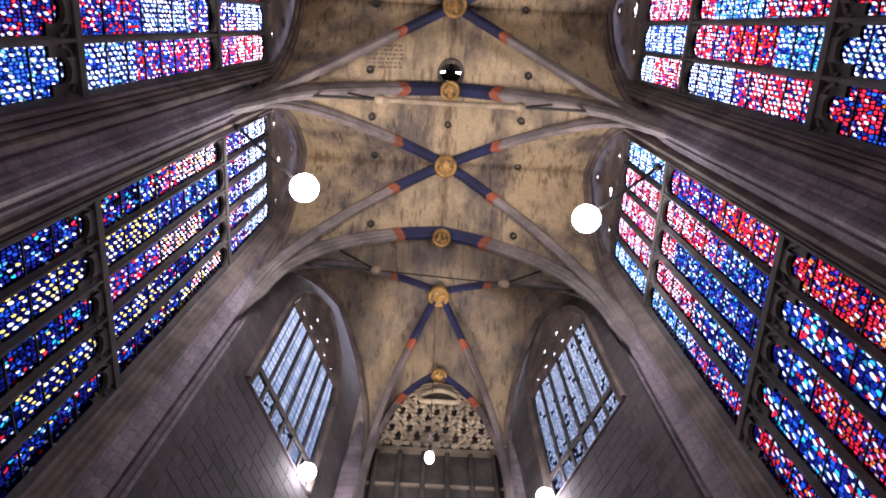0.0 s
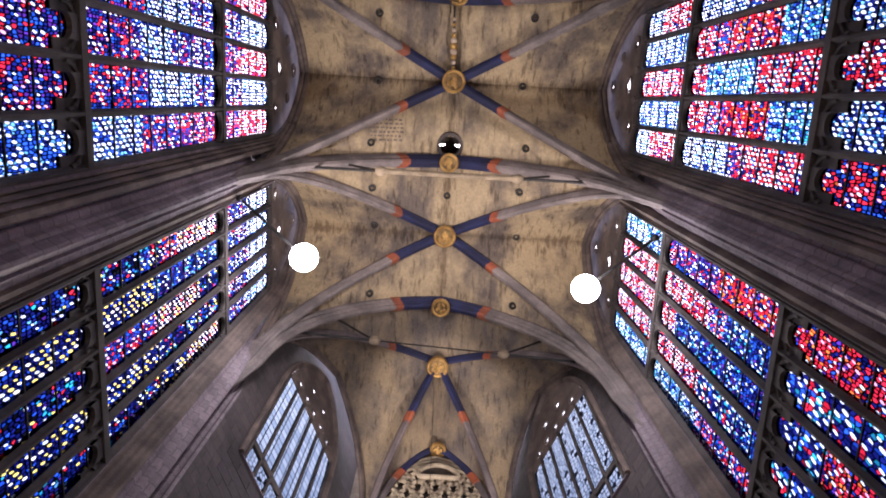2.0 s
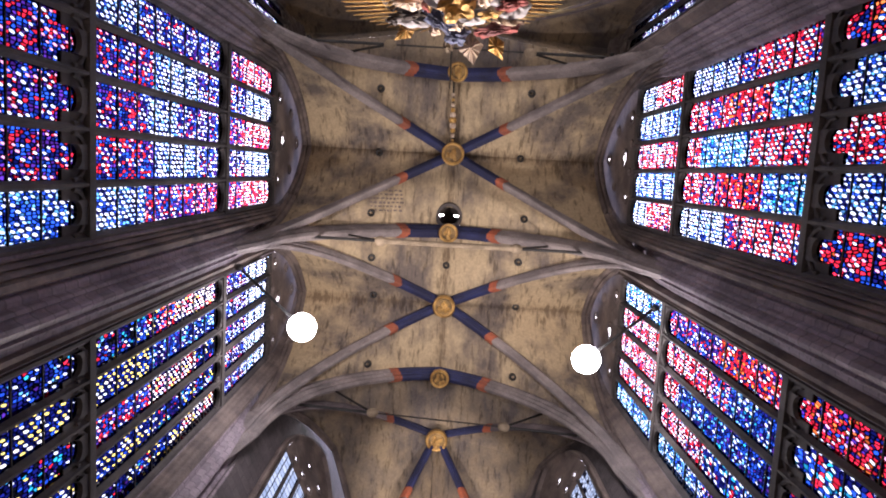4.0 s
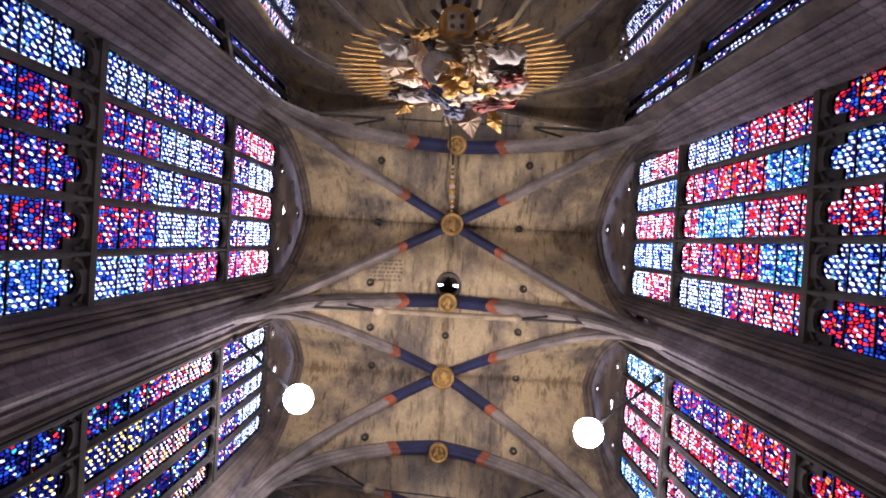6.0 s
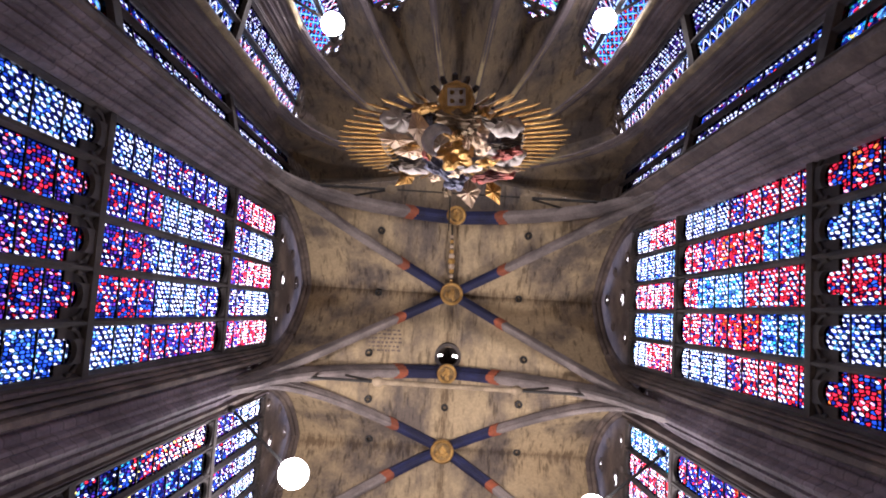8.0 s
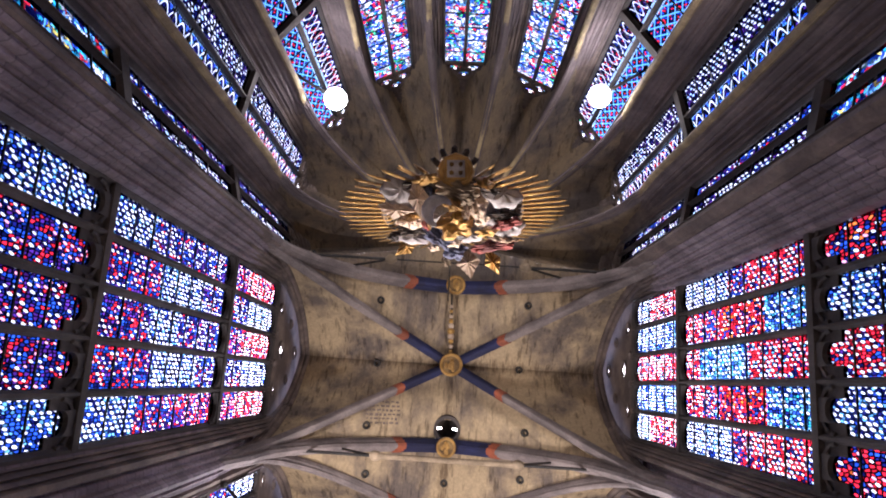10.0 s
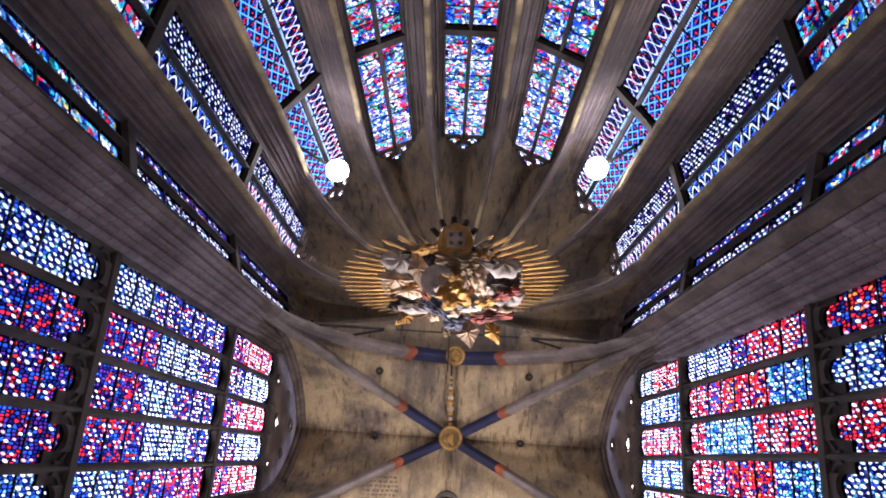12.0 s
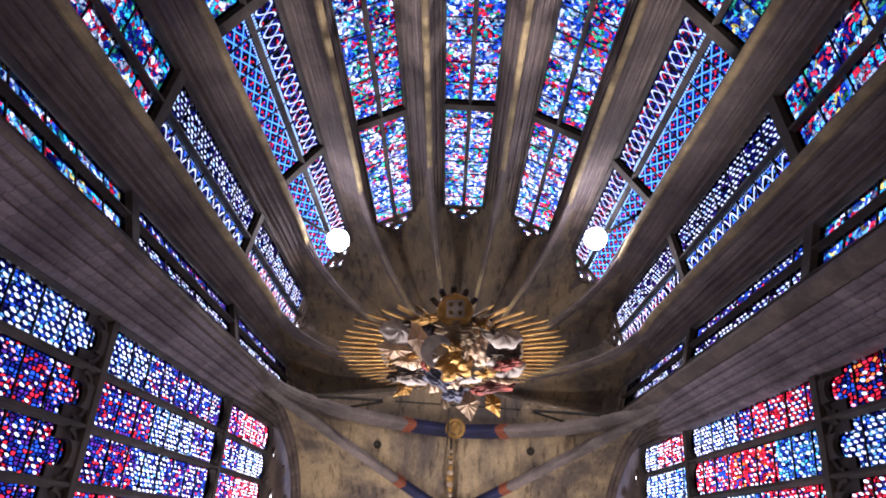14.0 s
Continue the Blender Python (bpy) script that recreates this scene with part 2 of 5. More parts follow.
def lattice(name, ground, line, spot, step=0.42, width=0.09, loop=0.0):
    """Grisaille: crossing diagonal bands of line colour over a leaded ground, a spot of colour in each lozenge."""
    m = stained(name, ground, cell=0.075, lead=0.2, stretch=1.2)
    nt, nd, lk = m.node_tree, m.node_tree.nodes, m.node_tree.links
    tr = next(n for n in nd if n.type == "BSDF_TRANSPARENT")
    uv = next(n for n in nd if n.type == "UVMAP")
    base = tr.inputs[0].links[0].from_socket
    sep = nd.new("ShaderNodeSeparateXYZ")
    lk.new(uv.outputs[0], sep.inputs[0])
    def wave(sign):
        a = add(nt, "ShaderNodeMath", op="MULTIPLY", i1=sign * 2.1)
        lk.new(sep.outputs[0], a.inputs[0])
        s = add(nt, "ShaderNodeMath", op="ADD")
        lk.new(a.outputs[0], s.inputs[0])
        lk.new(sep.outputs[1], s.inputs[1])
        d = add(nt, "ShaderNodeMath", op="PINGPONG", i1=step / 2)
        lk.new(s.outputs[0], d.inputs[0])
        return d
    def snake(sign):
        # a band swinging about the middle of its light
        mid = add(nt, "ShaderNodeMath", op="ABSOLUTE")
        lk.new(sep.outputs[0], mid.inputs[0])
        mid2 = add(nt, "ShaderNodeMath", op="SUBTRACT", i1=0.46)
        lk.new(mid.outputs[0], mid2.inputs[0])
        turn = add(nt, "ShaderNodeMath", op="MULTIPLY", i1=math.pi / step)
        lk.new(sep.outputs[1], turn.inputs[0])
        si = add(nt, "ShaderNodeMath", op="SINE")
        lk.new(turn.outputs[0], si.inputs[0])
        am = add(nt, "ShaderNodeMath", op="MULTIPLY_ADD", i1=sign * loop)
        lk.new(si.outputs[0], am.inputs[0])
        lk.new(mid2.outputs[0], am.inputs[2])
        ab = add(nt, "ShaderNodeMath", op="ABSOLUTE")
        lk.new(am.outputs[0], ab.inputs[0])
        return ab
    a, b = (snake(1), snake(-1)) if loop else (wave(1), wave(-1))
    mn = add(nt, "ShaderNodeMath", op="MINIMUM")
    mxm = add(nt, "ShaderNodeMath", op="MINIMUM")
    lk.new(a.outputs[0], mn.inputs[0])
    lk.new(b.outputs[0], mn.inputs[1])
    on = add(nt, "ShaderNodeMath", op="LESS_THAN", i1=width / 2)
    lk.new(mn.outputs[0], on.inputs[0])
    rim = add(nt, "ShaderNodeMath", op="LESS_THAN", i1=width / 2 + 0.02)
    lk.new(mn.outputs[0], rim.inputs[0])
    ctr = add(nt, "ShaderNodeMath", op="GREATER_THAN", i1=(step / 2 - 0.05) if not loop else loop * 0.8)
    lk.new(mn.outputs[0], ctr.inputs[0])
    # a beaded pale border along both edges of each light
    au = add(nt, "ShaderNodeMath", op="ABSOLUTE")
    lk.new(sep.outputs[0], au.inputs[0])
    near = []
    for e in (0.11, 0.81):
        dd = add(nt, "ShaderNodeMath", op="SUBTRACT", i1=e)
        lk.new(au.outputs[0], dd.inputs[0])
        ab = add(nt, "ShaderNodeMath", op="ABSOLUTE")
        lk.new(dd.outputs[0], ab.inputs[0])
        near.append(ab)
    mne = add(nt, "ShaderNodeMath", op="MINIMUM")
    lk.new(near[0].outputs[0], mne.inputs[0])
    lk.new(near[1].outputs[0], mne.inputs[1])
    strip = add(nt, "ShaderNodeMath", op="LESS_THAN", i1=0.045)
    lk.new(mne.outputs[0], strip.inputs[0])
    beads = add(nt, "ShaderNodeMath", op="PINGPONG", i1=0.05)
    lk.new(sep.outputs[1], beads.inputs[0])
    bead = add(nt, "ShaderNodeMath", op="GREATER_THAN", i1=0.02)
    lk.new(beads.outputs[0], bead.inputs[0])
    pearl = add(nt, "ShaderNodeMath", op="MULTIPLY")
    lk.new(strip.outputs[0], pearl.inputs[0])
    lk.new(bead.outputs[0], pearl.inputs[1])
    for mask, c in ((ctr, spot), (rim, "lead"), (on, line), (strip, "lead"), (pearl, "ice")):
        mx = nd.new("ShaderNodeMixRGB")
        lk.new(mask.outputs[0], mx.inputs[0])
        lk.new(base, mx.inputs[1])
        mx.inputs[2].default_value = (*GLASS[c], 1)
        base = mx.outputs[0]
    lk.new(base, tr.inputs[0])
    return m


STONE = surface("grey_violet_stone", (0.38, 0.315, 0.37), (0.22, 0.18, 0.212), course=(0.9, 0.38))
WALLST = surface("dark_wall_blocks", (0.18, 0.16, 0.16), (0.1, 0.09, 0.09), course=(0.75, 0.42), bump=0.5)
# darker than HEADST: the backlit dimness of the mullions is in this colour
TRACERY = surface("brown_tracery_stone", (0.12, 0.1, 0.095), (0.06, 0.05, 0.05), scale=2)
RIBST = surface("pale_rib_stone", (0.36, 0.3, 0.29), (0.21, 0.175, 0.175), scale=1.5)
WEB = surface("ochre_vault_plaster", (0.58, 0.44, 0.275), (0.19, 0.15, 0.13), scale=0.9, streak=(1.3, 0.7, 1), stain=(0.38, 0.56), soot=True)
# browner than WEB, and darkened: shade of the poorly lit bays in its colour
SHADEWEB = surface("shaded_vault_plaster", (0.38, 0.285, 0.185), (0.14, 0.115, 0.11), scale=1.1, streak=(1.3, 0.7, 1), stain=(0.36, 0.62))
APSEST = surface("brown_pier_stone", (0.25, 0.2, 0.205), (0.14, 0.112, 0.12), scale=1.3, bump=0.5)
HEADST = surface("brown_head_stone", (0.26, 0.2, 0.175), (0.13, 0.1, 0.095), scale=2)
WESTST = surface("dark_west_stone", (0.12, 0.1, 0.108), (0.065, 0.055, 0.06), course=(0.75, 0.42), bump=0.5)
BLIND = surface("carved_beige_stone", (0.5, 0.41, 0.3), (0.3, 0.24, 0.18), scale=2)
BLUEP = surface("blue_paint", (0.03, 0.036, 0.13), (0.02, 0.022, 0.07), scale=2, rough=0.7)
REDP = surface("red_paint", (0.5, 0.13, 0.06), (0.3, 0.09, 0.05), scale=3, rough=0.7)
GOLD = surface("gilding", (0.72, 0.43, 0.13), (0.36, 0.2, 0.06), scale=4, rough=0.38, metal=0.45, bump=0.5)
IRON = surface("iron", (0.05, 0.045, 0.045), (0.025, 0.022, 0.022), scale=4, rough=0.6, metal=0.3)
BEIGE = surface("pale_beige_stone", (0.5, 0.39, 0.22), (0.26, 0.2, 0.13), scale=3)
WOOD = surface("pale_tie_wood", (0.42, 0.32, 0.22), (0.24, 0.18, 0.12), scale=4)
FLOORM = surface("stone_floor", (0.34, 0.31, 0.28), (0.2, 0.18, 0.17), course=(0.6, 0.6))
GREYC = surface("painted_cloud_grey", (0.62, 0.58, 0.58), (0.3, 0.27, 0.28), scale=5)
CREAM = surface("painted_cream", (0.8, 0.64, 0.5), (0.5, 0.37, 0.28), scale=5)
BRONZE = surface("dark_gilt_relief", (0.36, 0.22, 0.08), (0.12, 0.07, 0.03), scale=5, rough=0.4, metal=0.5, bump=0.6)
BLUEC = surface("painted_blue_grey", (0.16, 0.18, 0.28), (0.08, 0.08, 0.13), scale=5)
DARKRED = surface("painted_dark_red", (0.3, 0.07, 0.06), (0.12, 0.04, 0.04), scale=5)
BULB = glowing("lit_lamp_glass", (1.0, 0.95, 0.86), 8.0)
# dark wood; also colours the painted shade of the oval and the wreath
DARKW = surface("dark_wood_and_shade", (0.1, 0.075, 0.06), (0.04, 0.03, 0.03), scale=5)

W, I, S, B, N, P, R_, K, O, Y, G, T_, L_ = ("white", "ice", "sky", "blue", "navy", "purple", "red", "pink", "orange",
                                           "yellow", "green", "teal", "lead")
C_ = "cream"
SG = {
    "blue_red": stained("glass_blue_red", [(B, 5), (N, 4), (P, 4), (R_, 3.5), (W, 4), (K, 2)]),
    "dots": stained("glass_white_dots_on_blue", [(B, 4), (N, 4), (P, 3), (W, 6), (R_, 1), (I, 1)], cell=0.094),
    "red_dots": stained("glass_red_dots_on_blue", [(B, 4), (N, 3), (P, 4), (W, 4), (R_, 4), (K, 2)], cell=0.094),
    "white": stained("glass_white", [(W, 9), (I, 2), (S, 1), (B, 1.2), (N, 2)], cell=0.094),
    "white_blue": stained("glass_white_blue", [(W, 7), (I, 3), (S, 2), (B, 4), (N, 1)], cell=0.094),
    "red_white": stained("glass_red_white", [(R_, 6), (B, 1), (P, 0.6), (N, 2), (W, 9), (K, 0.4), (I, 1)], cell=0.094),
    "pink": stained("glass_pink", [(R_, 5), (P, 1), (N, 1.5), (S, 1), (W, 6), (K, 3), (I, 2)], cell=0.094),
    "yellow": stained("glass_yellow", [(Y, 5), (W, 1.5), (N, 6), (B, 2), (C_, 2)], cell=0.101),
    "cream": stained("glass_cream", [(C_, 5), (W, 4), (Y, 1), (K, 1), (N, 3), (R_, 1)], cell=0.094),
    "blue": stained("glass_blue", [(B, 5), (N, 7), (P, 2), (S, 1.5), (T_, 1), (W, 2), (I, 1)], cell=0.101),
    "navy": stained("glass_navy", [(N, 9), (B, 3.5), (L_, 3), (S, 0.6), (T_, 1), (P, 1), (R_, 1), (W, 1.2), (Y, 0.6)], cell=0.101),
    "red": stained("glass_red", [(R_, 8), (O, 2.5), (P, 2), (N, 2.5), (B, 1.5), (W, 2), (K, 3)], cell=0.101),
    "red_dark": stained("glass_red_dark", [(R_, 6), (N, 4), (B, 3), (O, 1), (W, 2.5), (K, 2)], cell=0.109),
    "red_blue": stained("glass_red_blue", [(R_, 4), (B, 4), (P, 2), (N, 2), (S, 1), (W, 4), (K, 3)], cell=0.094),
    "sky_white": stained("glass_sky_white", [(W, 6), (S, 4), (B, 3), (I, 3), (N, 1), (T_, 1)], cell=0.101),
    "white_navy": stained("glass_white_navy", [(W, 6), (N, 4), (B, 2), (T_, 1), (R_, 1)], cell=0.133, lead=0.16),
    "figures": pictures("glass_figures", [(N, 2), (B, 2), (W, 2.2), (S, 1), (B, 1.6), (G, 1.6), (R_, 2), (N, 2), (T_, 1), (W, 2.5), (B, 2), (C_, 0.9), (R_, 0.8), (I, 2.2)], 0.5),
    "colours": pictures("glass_colours", [(B, 2), (G, 1.5), (N, 2.5), (T_, 1.5), (R_, 1.5), (W, 1.6), (N, 1.5), (S, 2), (Y, 1), (B, 1.5), (I, 1.6)], 0.34),
    "lattice_blue": lattice("glass_lattice_blue", [(B, 3), (N, 5), (L_, 4), (R_, 1.5)], "sky", "red", 0.6, 0.085),
    "lattice_white": lattice("glass_lattice_white", [(N, 4), (L_, 4), (R_, 2), (P, 2), (B, 2)], "white", "lead", 0.38, 0.055, 0.24),
    "loops": lattice("glass_loops", [(L_, 5), (N, 4), (P, 1), (S, 2)], "white", "blue", 0.46, 0.055, 0.24),
    "leaves": stained("glass_leaves", [(W, 8), (I, 2), (N, 3), (L_, 2), (P, 1)], cell=0.094, lead=0.22, stretch=1.5),
    "grey": stained("glass_grey", [("slate", 5), ("mist", 4)], cell=0.34, lead=0.085, stretch=1.0, sharp=0.0),
    "grey_cells": stained("glass_grey_cells", [("slate", 4), ("mist", 6), (L_, 1)], cell=0.17, lead=0.13, stretch=1.2),
}

# ---- mesh helpers ----
def make(name, verts, faces, mat, parent=None, label="", smooth=False):
    me = bpy.data.meshes.new(name)
    me.from_pydata([tuple(v) for v in verts], [], faces)
    me.materials.append(mat)
    if smooth:
        for f in me.polygons:
            f.use_smooth = True
    me.update()
    ob = new(name, me)
    if parent is not None:
        ob.parent = parent
    if label:
        tagged(ob, label)
    return ob


def thing(name, label, category, group="", kind="", at=(0, 0, 0)):
    e = new(name)
    e.location = at
    e.empty_display_size = 0.2
    return tagged(e, label, category, group, kind)


def sweep(path, sides, inners, profile, closed_profile=True):
    """Verts and faces of a profile (a along side, b along inner) carried along a path."""
    verts, faces, n = [], [], len(profile)
    for p, s, d in zip(path, sides, inners):
        for a, b in profile:
            verts.append(p + s * a + d * b)
    rows = len(path)
    for r in range(rows - 1):
        for k in range(n if closed_profile else n - 1):
            k2 = (k + 1) % n
            faces.append((r * n + k, r * n + k2, (r + 1) * n + k2, (r + 1) * n + k))
    if closed_profile:
        faces.append(tuple(range(n - 1, -1, -1)))
        faces.append(tuple((rows - 1) * n + k for k in range(n)))
    return verts, faces


def tube(path, radius, n=8):
    """A round bar along a path of vectors; radius may be a list."""
    path = [Vector(p) for p in path]
    rad = radius if isinstance(radius, (list, tuple)) else [radius] * len(path)
    verts, faces = [], []
    for k, p in enumerate(path):
        t = (path[min(k + 1, len(path) - 1)] - path[max(k - 1, 0)]).normalized()
        ref = Vector((0, 0, 1)) if abs(t.z) < 0.9 else Vector((1, 0, 0))
        s = t.cross(ref).normalized()
        u = s.cross(t)
        for j in range(n):
            a = 2 * math.pi * j / n
            verts.append(p + (s * math.cos(a) + u * math.sin(a)) * rad[k])
    for k in range(len(path) - 1):
        for j in range(n):
            j2 = (j + 1) % n
            faces.append((k * n + j, k * n + j2, (k + 1) * n + j2, (k + 1) * n + j))
    faces.append(tuple(range(n - 1, -1, -1)))
    faces.append(tuple((len(path) - 1) * n + j for j in range(n)))
    return verts, faces


def join(chunks):
    verts, faces = [], []
    for v, f in chunks:
        o = len(verts)
        verts += list(v)
        faces += [tuple(i + o for i in q) for q in f]
    return verts, faces


def box(x0, x1, y0, y1, z0, z1):
    v = [Vector((x, y, z)) for z in (z0, z1) for y in (y0, y1) for x in (x0, x1)]
    return v, [(0, 2, 3, 1), (4, 5, 7, 6), (0, 1, 5, 4), (2, 6, 7, 3), (0, 4, 6, 2), (1, 3, 7, 5)]


def moved(chunk, m):
    return [m @ Vector(v) for v in chunk[0]], chunk[1]


def ball(c, r, n=12, m=8, squash=(1, 1, 1), rough=0.0):
    verts, faces = [], []
    for i in range(m + 1):
        th = math.pi * i / m
        for j in range(n):
            ph = 2 * math.pi * j / n
            d = Vector((math.sin(th) * math.cos(ph), math.sin(th) * math.sin(ph), math.cos(th)))
            k = r * (1 + rough * noise.noise(d * 1.7 + Vector(c) * 3.1)) 
            verts.append(Vector(c) + Vector((d.x * squash[0], d.y * squash[1], d.z * squash[2])) * k)
    for i in range(m):
        for j in range(n):
            j2 = (j + 1) % n
            faces.append((i * n + j, (i + 1) * n + j, (i + 1) * n + j2, i * n + j2))
    return verts, faces


# ---- plan ----
ZS, ZV = 22.8, 31.6          # springing and crown of the vault
RISE = ZV - ZS
KK = 0.46
YA, YB, YC, YW, YEND = -4.27, 2.6, 9.15, 12.15, 16.1
Y2, Y1 = -0.83, 5.92         # keystones of the two long bays
HALF = 6.45                  # wall ribs
GLASSX = 6.9
APSE = Vector((-0.153, -6.457, 0))
AR = 6.57                    # apse glass, from its centre
STEP = radians(25.88)
WEST, WX = 2.75, 0.2          # half width and middle of the west end


def shape(u, kk=KK):
    """Height of a pointed arch, 1 at its crown and 0 at its foot (u = 1); a larger kk is straighter."""
    u = min(abs(u), 1.0)
    return math.sqrt(max(0.0, (1 + kk) ** 2 - (u + kk) ** 2)) / math.sqrt(1 + 2 * kk)


def apse_dir(k):
    a = k * STEP - 0.013
    return Vector((math.sin(a), -math.cos(a), 0))


RIB = [(-0.2, 0.12), (-0.2, -0.12), (-0.13, -0.16), (-0.15, -0.26), (-0.07, -0.31), (-0.075, -0.4), (0, -0.44),
       (0.075, -0.4), (0.07, -0.31), (0.15, -0.26), (0.13, -0.16), (0.2, -0.12), (0.2, 0.12)]


def rib(parent, boss, foot, r0=0.0, r1=1.0, mat=RIBST, size=1.0, name="rib", grow=0.0, steps=26, kk=KK):
    """A moulded rib over the plan line from the keystone to its foot, between the shares r0 and r1 of the way."""
    to_th = lambda r: math.acos(min(1, (r + kk) / (1 + kk)))
    a0, a1 = to_th(r0), to_th(r1)
    path = []
    for k in range(steps + 1):
        th = a0 + (a1 - a0) * k / steps
        r = (1 + kk) * math.cos(th) - kk
        path.append(Vector((boss[0] + (foot[0] - boss[0]) * r, boss[1] + (foot[1] - boss[1]) * r, ZS + RISE * shape(r, kk))))
    flat = Vector((foot[0] - boss[0], foot[1] - boss[1], 0)).normalized()
    if r1 >= 1.0:
        path.append(Vector((foot[0], foot[1], ZS - 3.0)) + flat * 0.6)
        steps += 1
    side = Vector((-flat.y, flat.x, 0))
    sides, ups = [], []
    for k in range(len(path)):
        t = (path[min(k + 1, steps)] - path[max(k - 1, 0)]).normalized()
        u = side.cross(t)
        if u.z < 0 or (abs(u.z) < 1e-6 and u.dot(flat) > 0):
            u = -u
        sides.append(side)
        ups.append(u)
    prof = [(a * size + (grow if a > 0 else -grow if a < 0 else 0), b * size - grow * 0.6 * (b < 0)) for a, b in RIB]
    v, f = sweep(path, sides, ups, prof)
    return make(name, v, f, mat, parent)


def cell(boss, p, q, drop=0.0, reach=1.0, kk=KK, ns=24, nr=16, hole=None):
    """The web between two ribs and the wall: verts and faces."""
    verts, faces = [], []
    for i in range(nr + 1):
        r = i / nr * reach
        for j in range(ns + 1):
            s = j / ns
            e = abs(2 * s - 1)
            x = boss[0] + r * (p[0] * (1 - s) + q[0] * s - boss[0])
            y = boss[1] + r * (p[1] * (1 - s) + q[1] * s - boss[1])
            verts.append(Vector((x, y, ZS + RISE * shape(r * e, kk) - drop * r * r * (1 - e * e))))
    n = ns + 1
    for i in range(nr):
        for j in range(ns):
            f = (i * n + j, i * n + j + 1, (i + 1) * n + j + 1, (i + 1) * n + j)
            c = sum((verts[k] for k in f), Vector()) / 4
            if hole and (c.xy - Vector(hole[:2])).length < hole[2]:
                continue
            faces.append(f)
    return verts, faces


HOLE = (0.0, 1.92, 0.5)   # round opening beside the keystone of the middle arch


def keystone(parent, at, r):
    """Gilded boss: a moulded ring round a disc with relief."""
    chunks = []
    c = Vector(at)
    prof = [(0.0, -0.1), (0.72, -0.1), (0.78, -0.2), (0.9, -0.24), (1.0, -0.16), (1.0, 0.3)]
    n = 28
    verts, faces = [], []
    for a, b in prof:
        for j in range(n):
            t = 2 * math.pi * j / n
            verts.append(c + Vector((a * r * math.cos(t), a * r * math.sin(t), b * r)))
    for k in range(len(prof) - 1):
        for j in range(n):
            j2 = (j + 1) % n
            faces.append((k * n + j, k * n + j2, (k + 1) * n + j2, (k + 1) * n + j))
    chunks.append((verts, faces))
    ob = make("boss", *join(chunks), GOLD, parent, "gilded round keystone with a raised rim", smooth=False)
    rel = []
    rnd = random.Random(int(abs(at[1]) * 100))
    for k in range(11):
        t, q = rnd.uniform(0, 6.28), rnd.uniform(0.1, 0.5) * r
        rel.append(ball(c + Vector((q * math.cos(t), q * math.sin(t), -0.12 * r)), rnd.uniform(0.1, 0.2) * r, 8, 5, (1, 1.5, 0.7), 0.5))
    make("disc", [c + Vector((0.73 * r * math.cos(2 * math.pi * j / 24), 0.73 * r * math.sin(2 * math.pi * j / 24), -0.105 * r)) for j in range(24)],
         [tuple(range(24))], BRONZE, ob, "darker gilt ground")
    make("relief", *join(rel), GOLD, ob)
    return ob


def vault(name, label, boss, feet, cells, size=1.0, painted=True, boss_r=0.5, hole=None, web=None, stone=RIBST, straight=()):
    v = thing(name, label, "vault", "vault bays", "structure")
    for c in cells:
        make("web", *cell(boss, *c, hole=hole), web or WEB, v)
    for f in feet:
        kk = 3.0 if f in straight else KK
        rib(v, boss, f, size=size, mat=stone, kk=kk)
        if not painted:
            continue
        L = math.hypot(f[0] - boss[0], f[1] - boss[1])
        p = (2.05 if f in straight else 2.35) / L
        rib(v, boss, f, 0.0, p, BLUEP, size, "painted_rib", 0.012, 10, kk)
        rib(v, boss, f, p, p + 0.34 / L, REDP, size, "red_band", 0.022, 2, kk)
    if not painted:
        # bright strip on each dark rib: lit front edge and shaded sides as colours
        for f in feet:
            rib(v, boss, f, 0.05, 0.97, BEIGE, size * 0.45, "gilded_fillet", 0.03, 22).location.z = -0.36 * size
    keystone(v, (boss[0], boss[1], ZV - 0.6), boss_r)
    return v


def arch(name, y, half=HALF, x0=0.0, lean=0.0):
    a = thing(name, "moulded pale stone transverse arch with blue and red painted crown", "arch", "transverse arches", "structure")
    for s in (-1, 1):
        rib(a, (x0, y), (s * half, y + s * lean), size=1.38, name="arch_half", steps=34)
        rib(a, (x0, y), (s * half, y + s * lean), 0.0, 1.95 / half, BLUEP, 1.38, "painted_rib", 0.012, 12)
        rib(a, (x0, y), (s * half, y + s * lean), 1.95 / half, 2.3 / half, REDP, 1.38, "red_band", 0.025, 3)
    keystone(a, (x0, y, ZV - 0.9), 0.42)
    return a


def corners(y):
    return (-HALF, y), (HALF, y)


(al, ar), (bl, br_), (cl, cr) = corners(YA), corners(YB), ((-HALF, YC - 0.32), (HALF, YC + 0.32))
wl, wr = (WX - WEST, YEND), (WX + WEST, YEND)
vault("vault_bay_1", "ochre plastered ribbed vault with grey streaks", (0, Y2), (al, ar, bl, br_),
      [(al, ar), (ar, br_), (br_, bl), (bl, al)], hole=HOLE)
vault("vault_bay_2", "ochre plastered ribbed vault with sooty stains", (0, Y1), (bl, br_, cl, cr),
      [(bl, br_), (br_, cr), (cr, cl), (cl, bl)])
west = vault("vault_west", "dark ochre ribbed vault over the narrowing west bay", (0.03, YW), (cl, cr, wl, wr),
             [(cl, cr), (cr, wr, 1.2), (wr, wl, 1.45, 1.0, 3.0), (wl, cl, 1.2)], 0.72, boss_r=0.5, web=SHADEWEB, stone=APSEST, straight=(wl, wr))
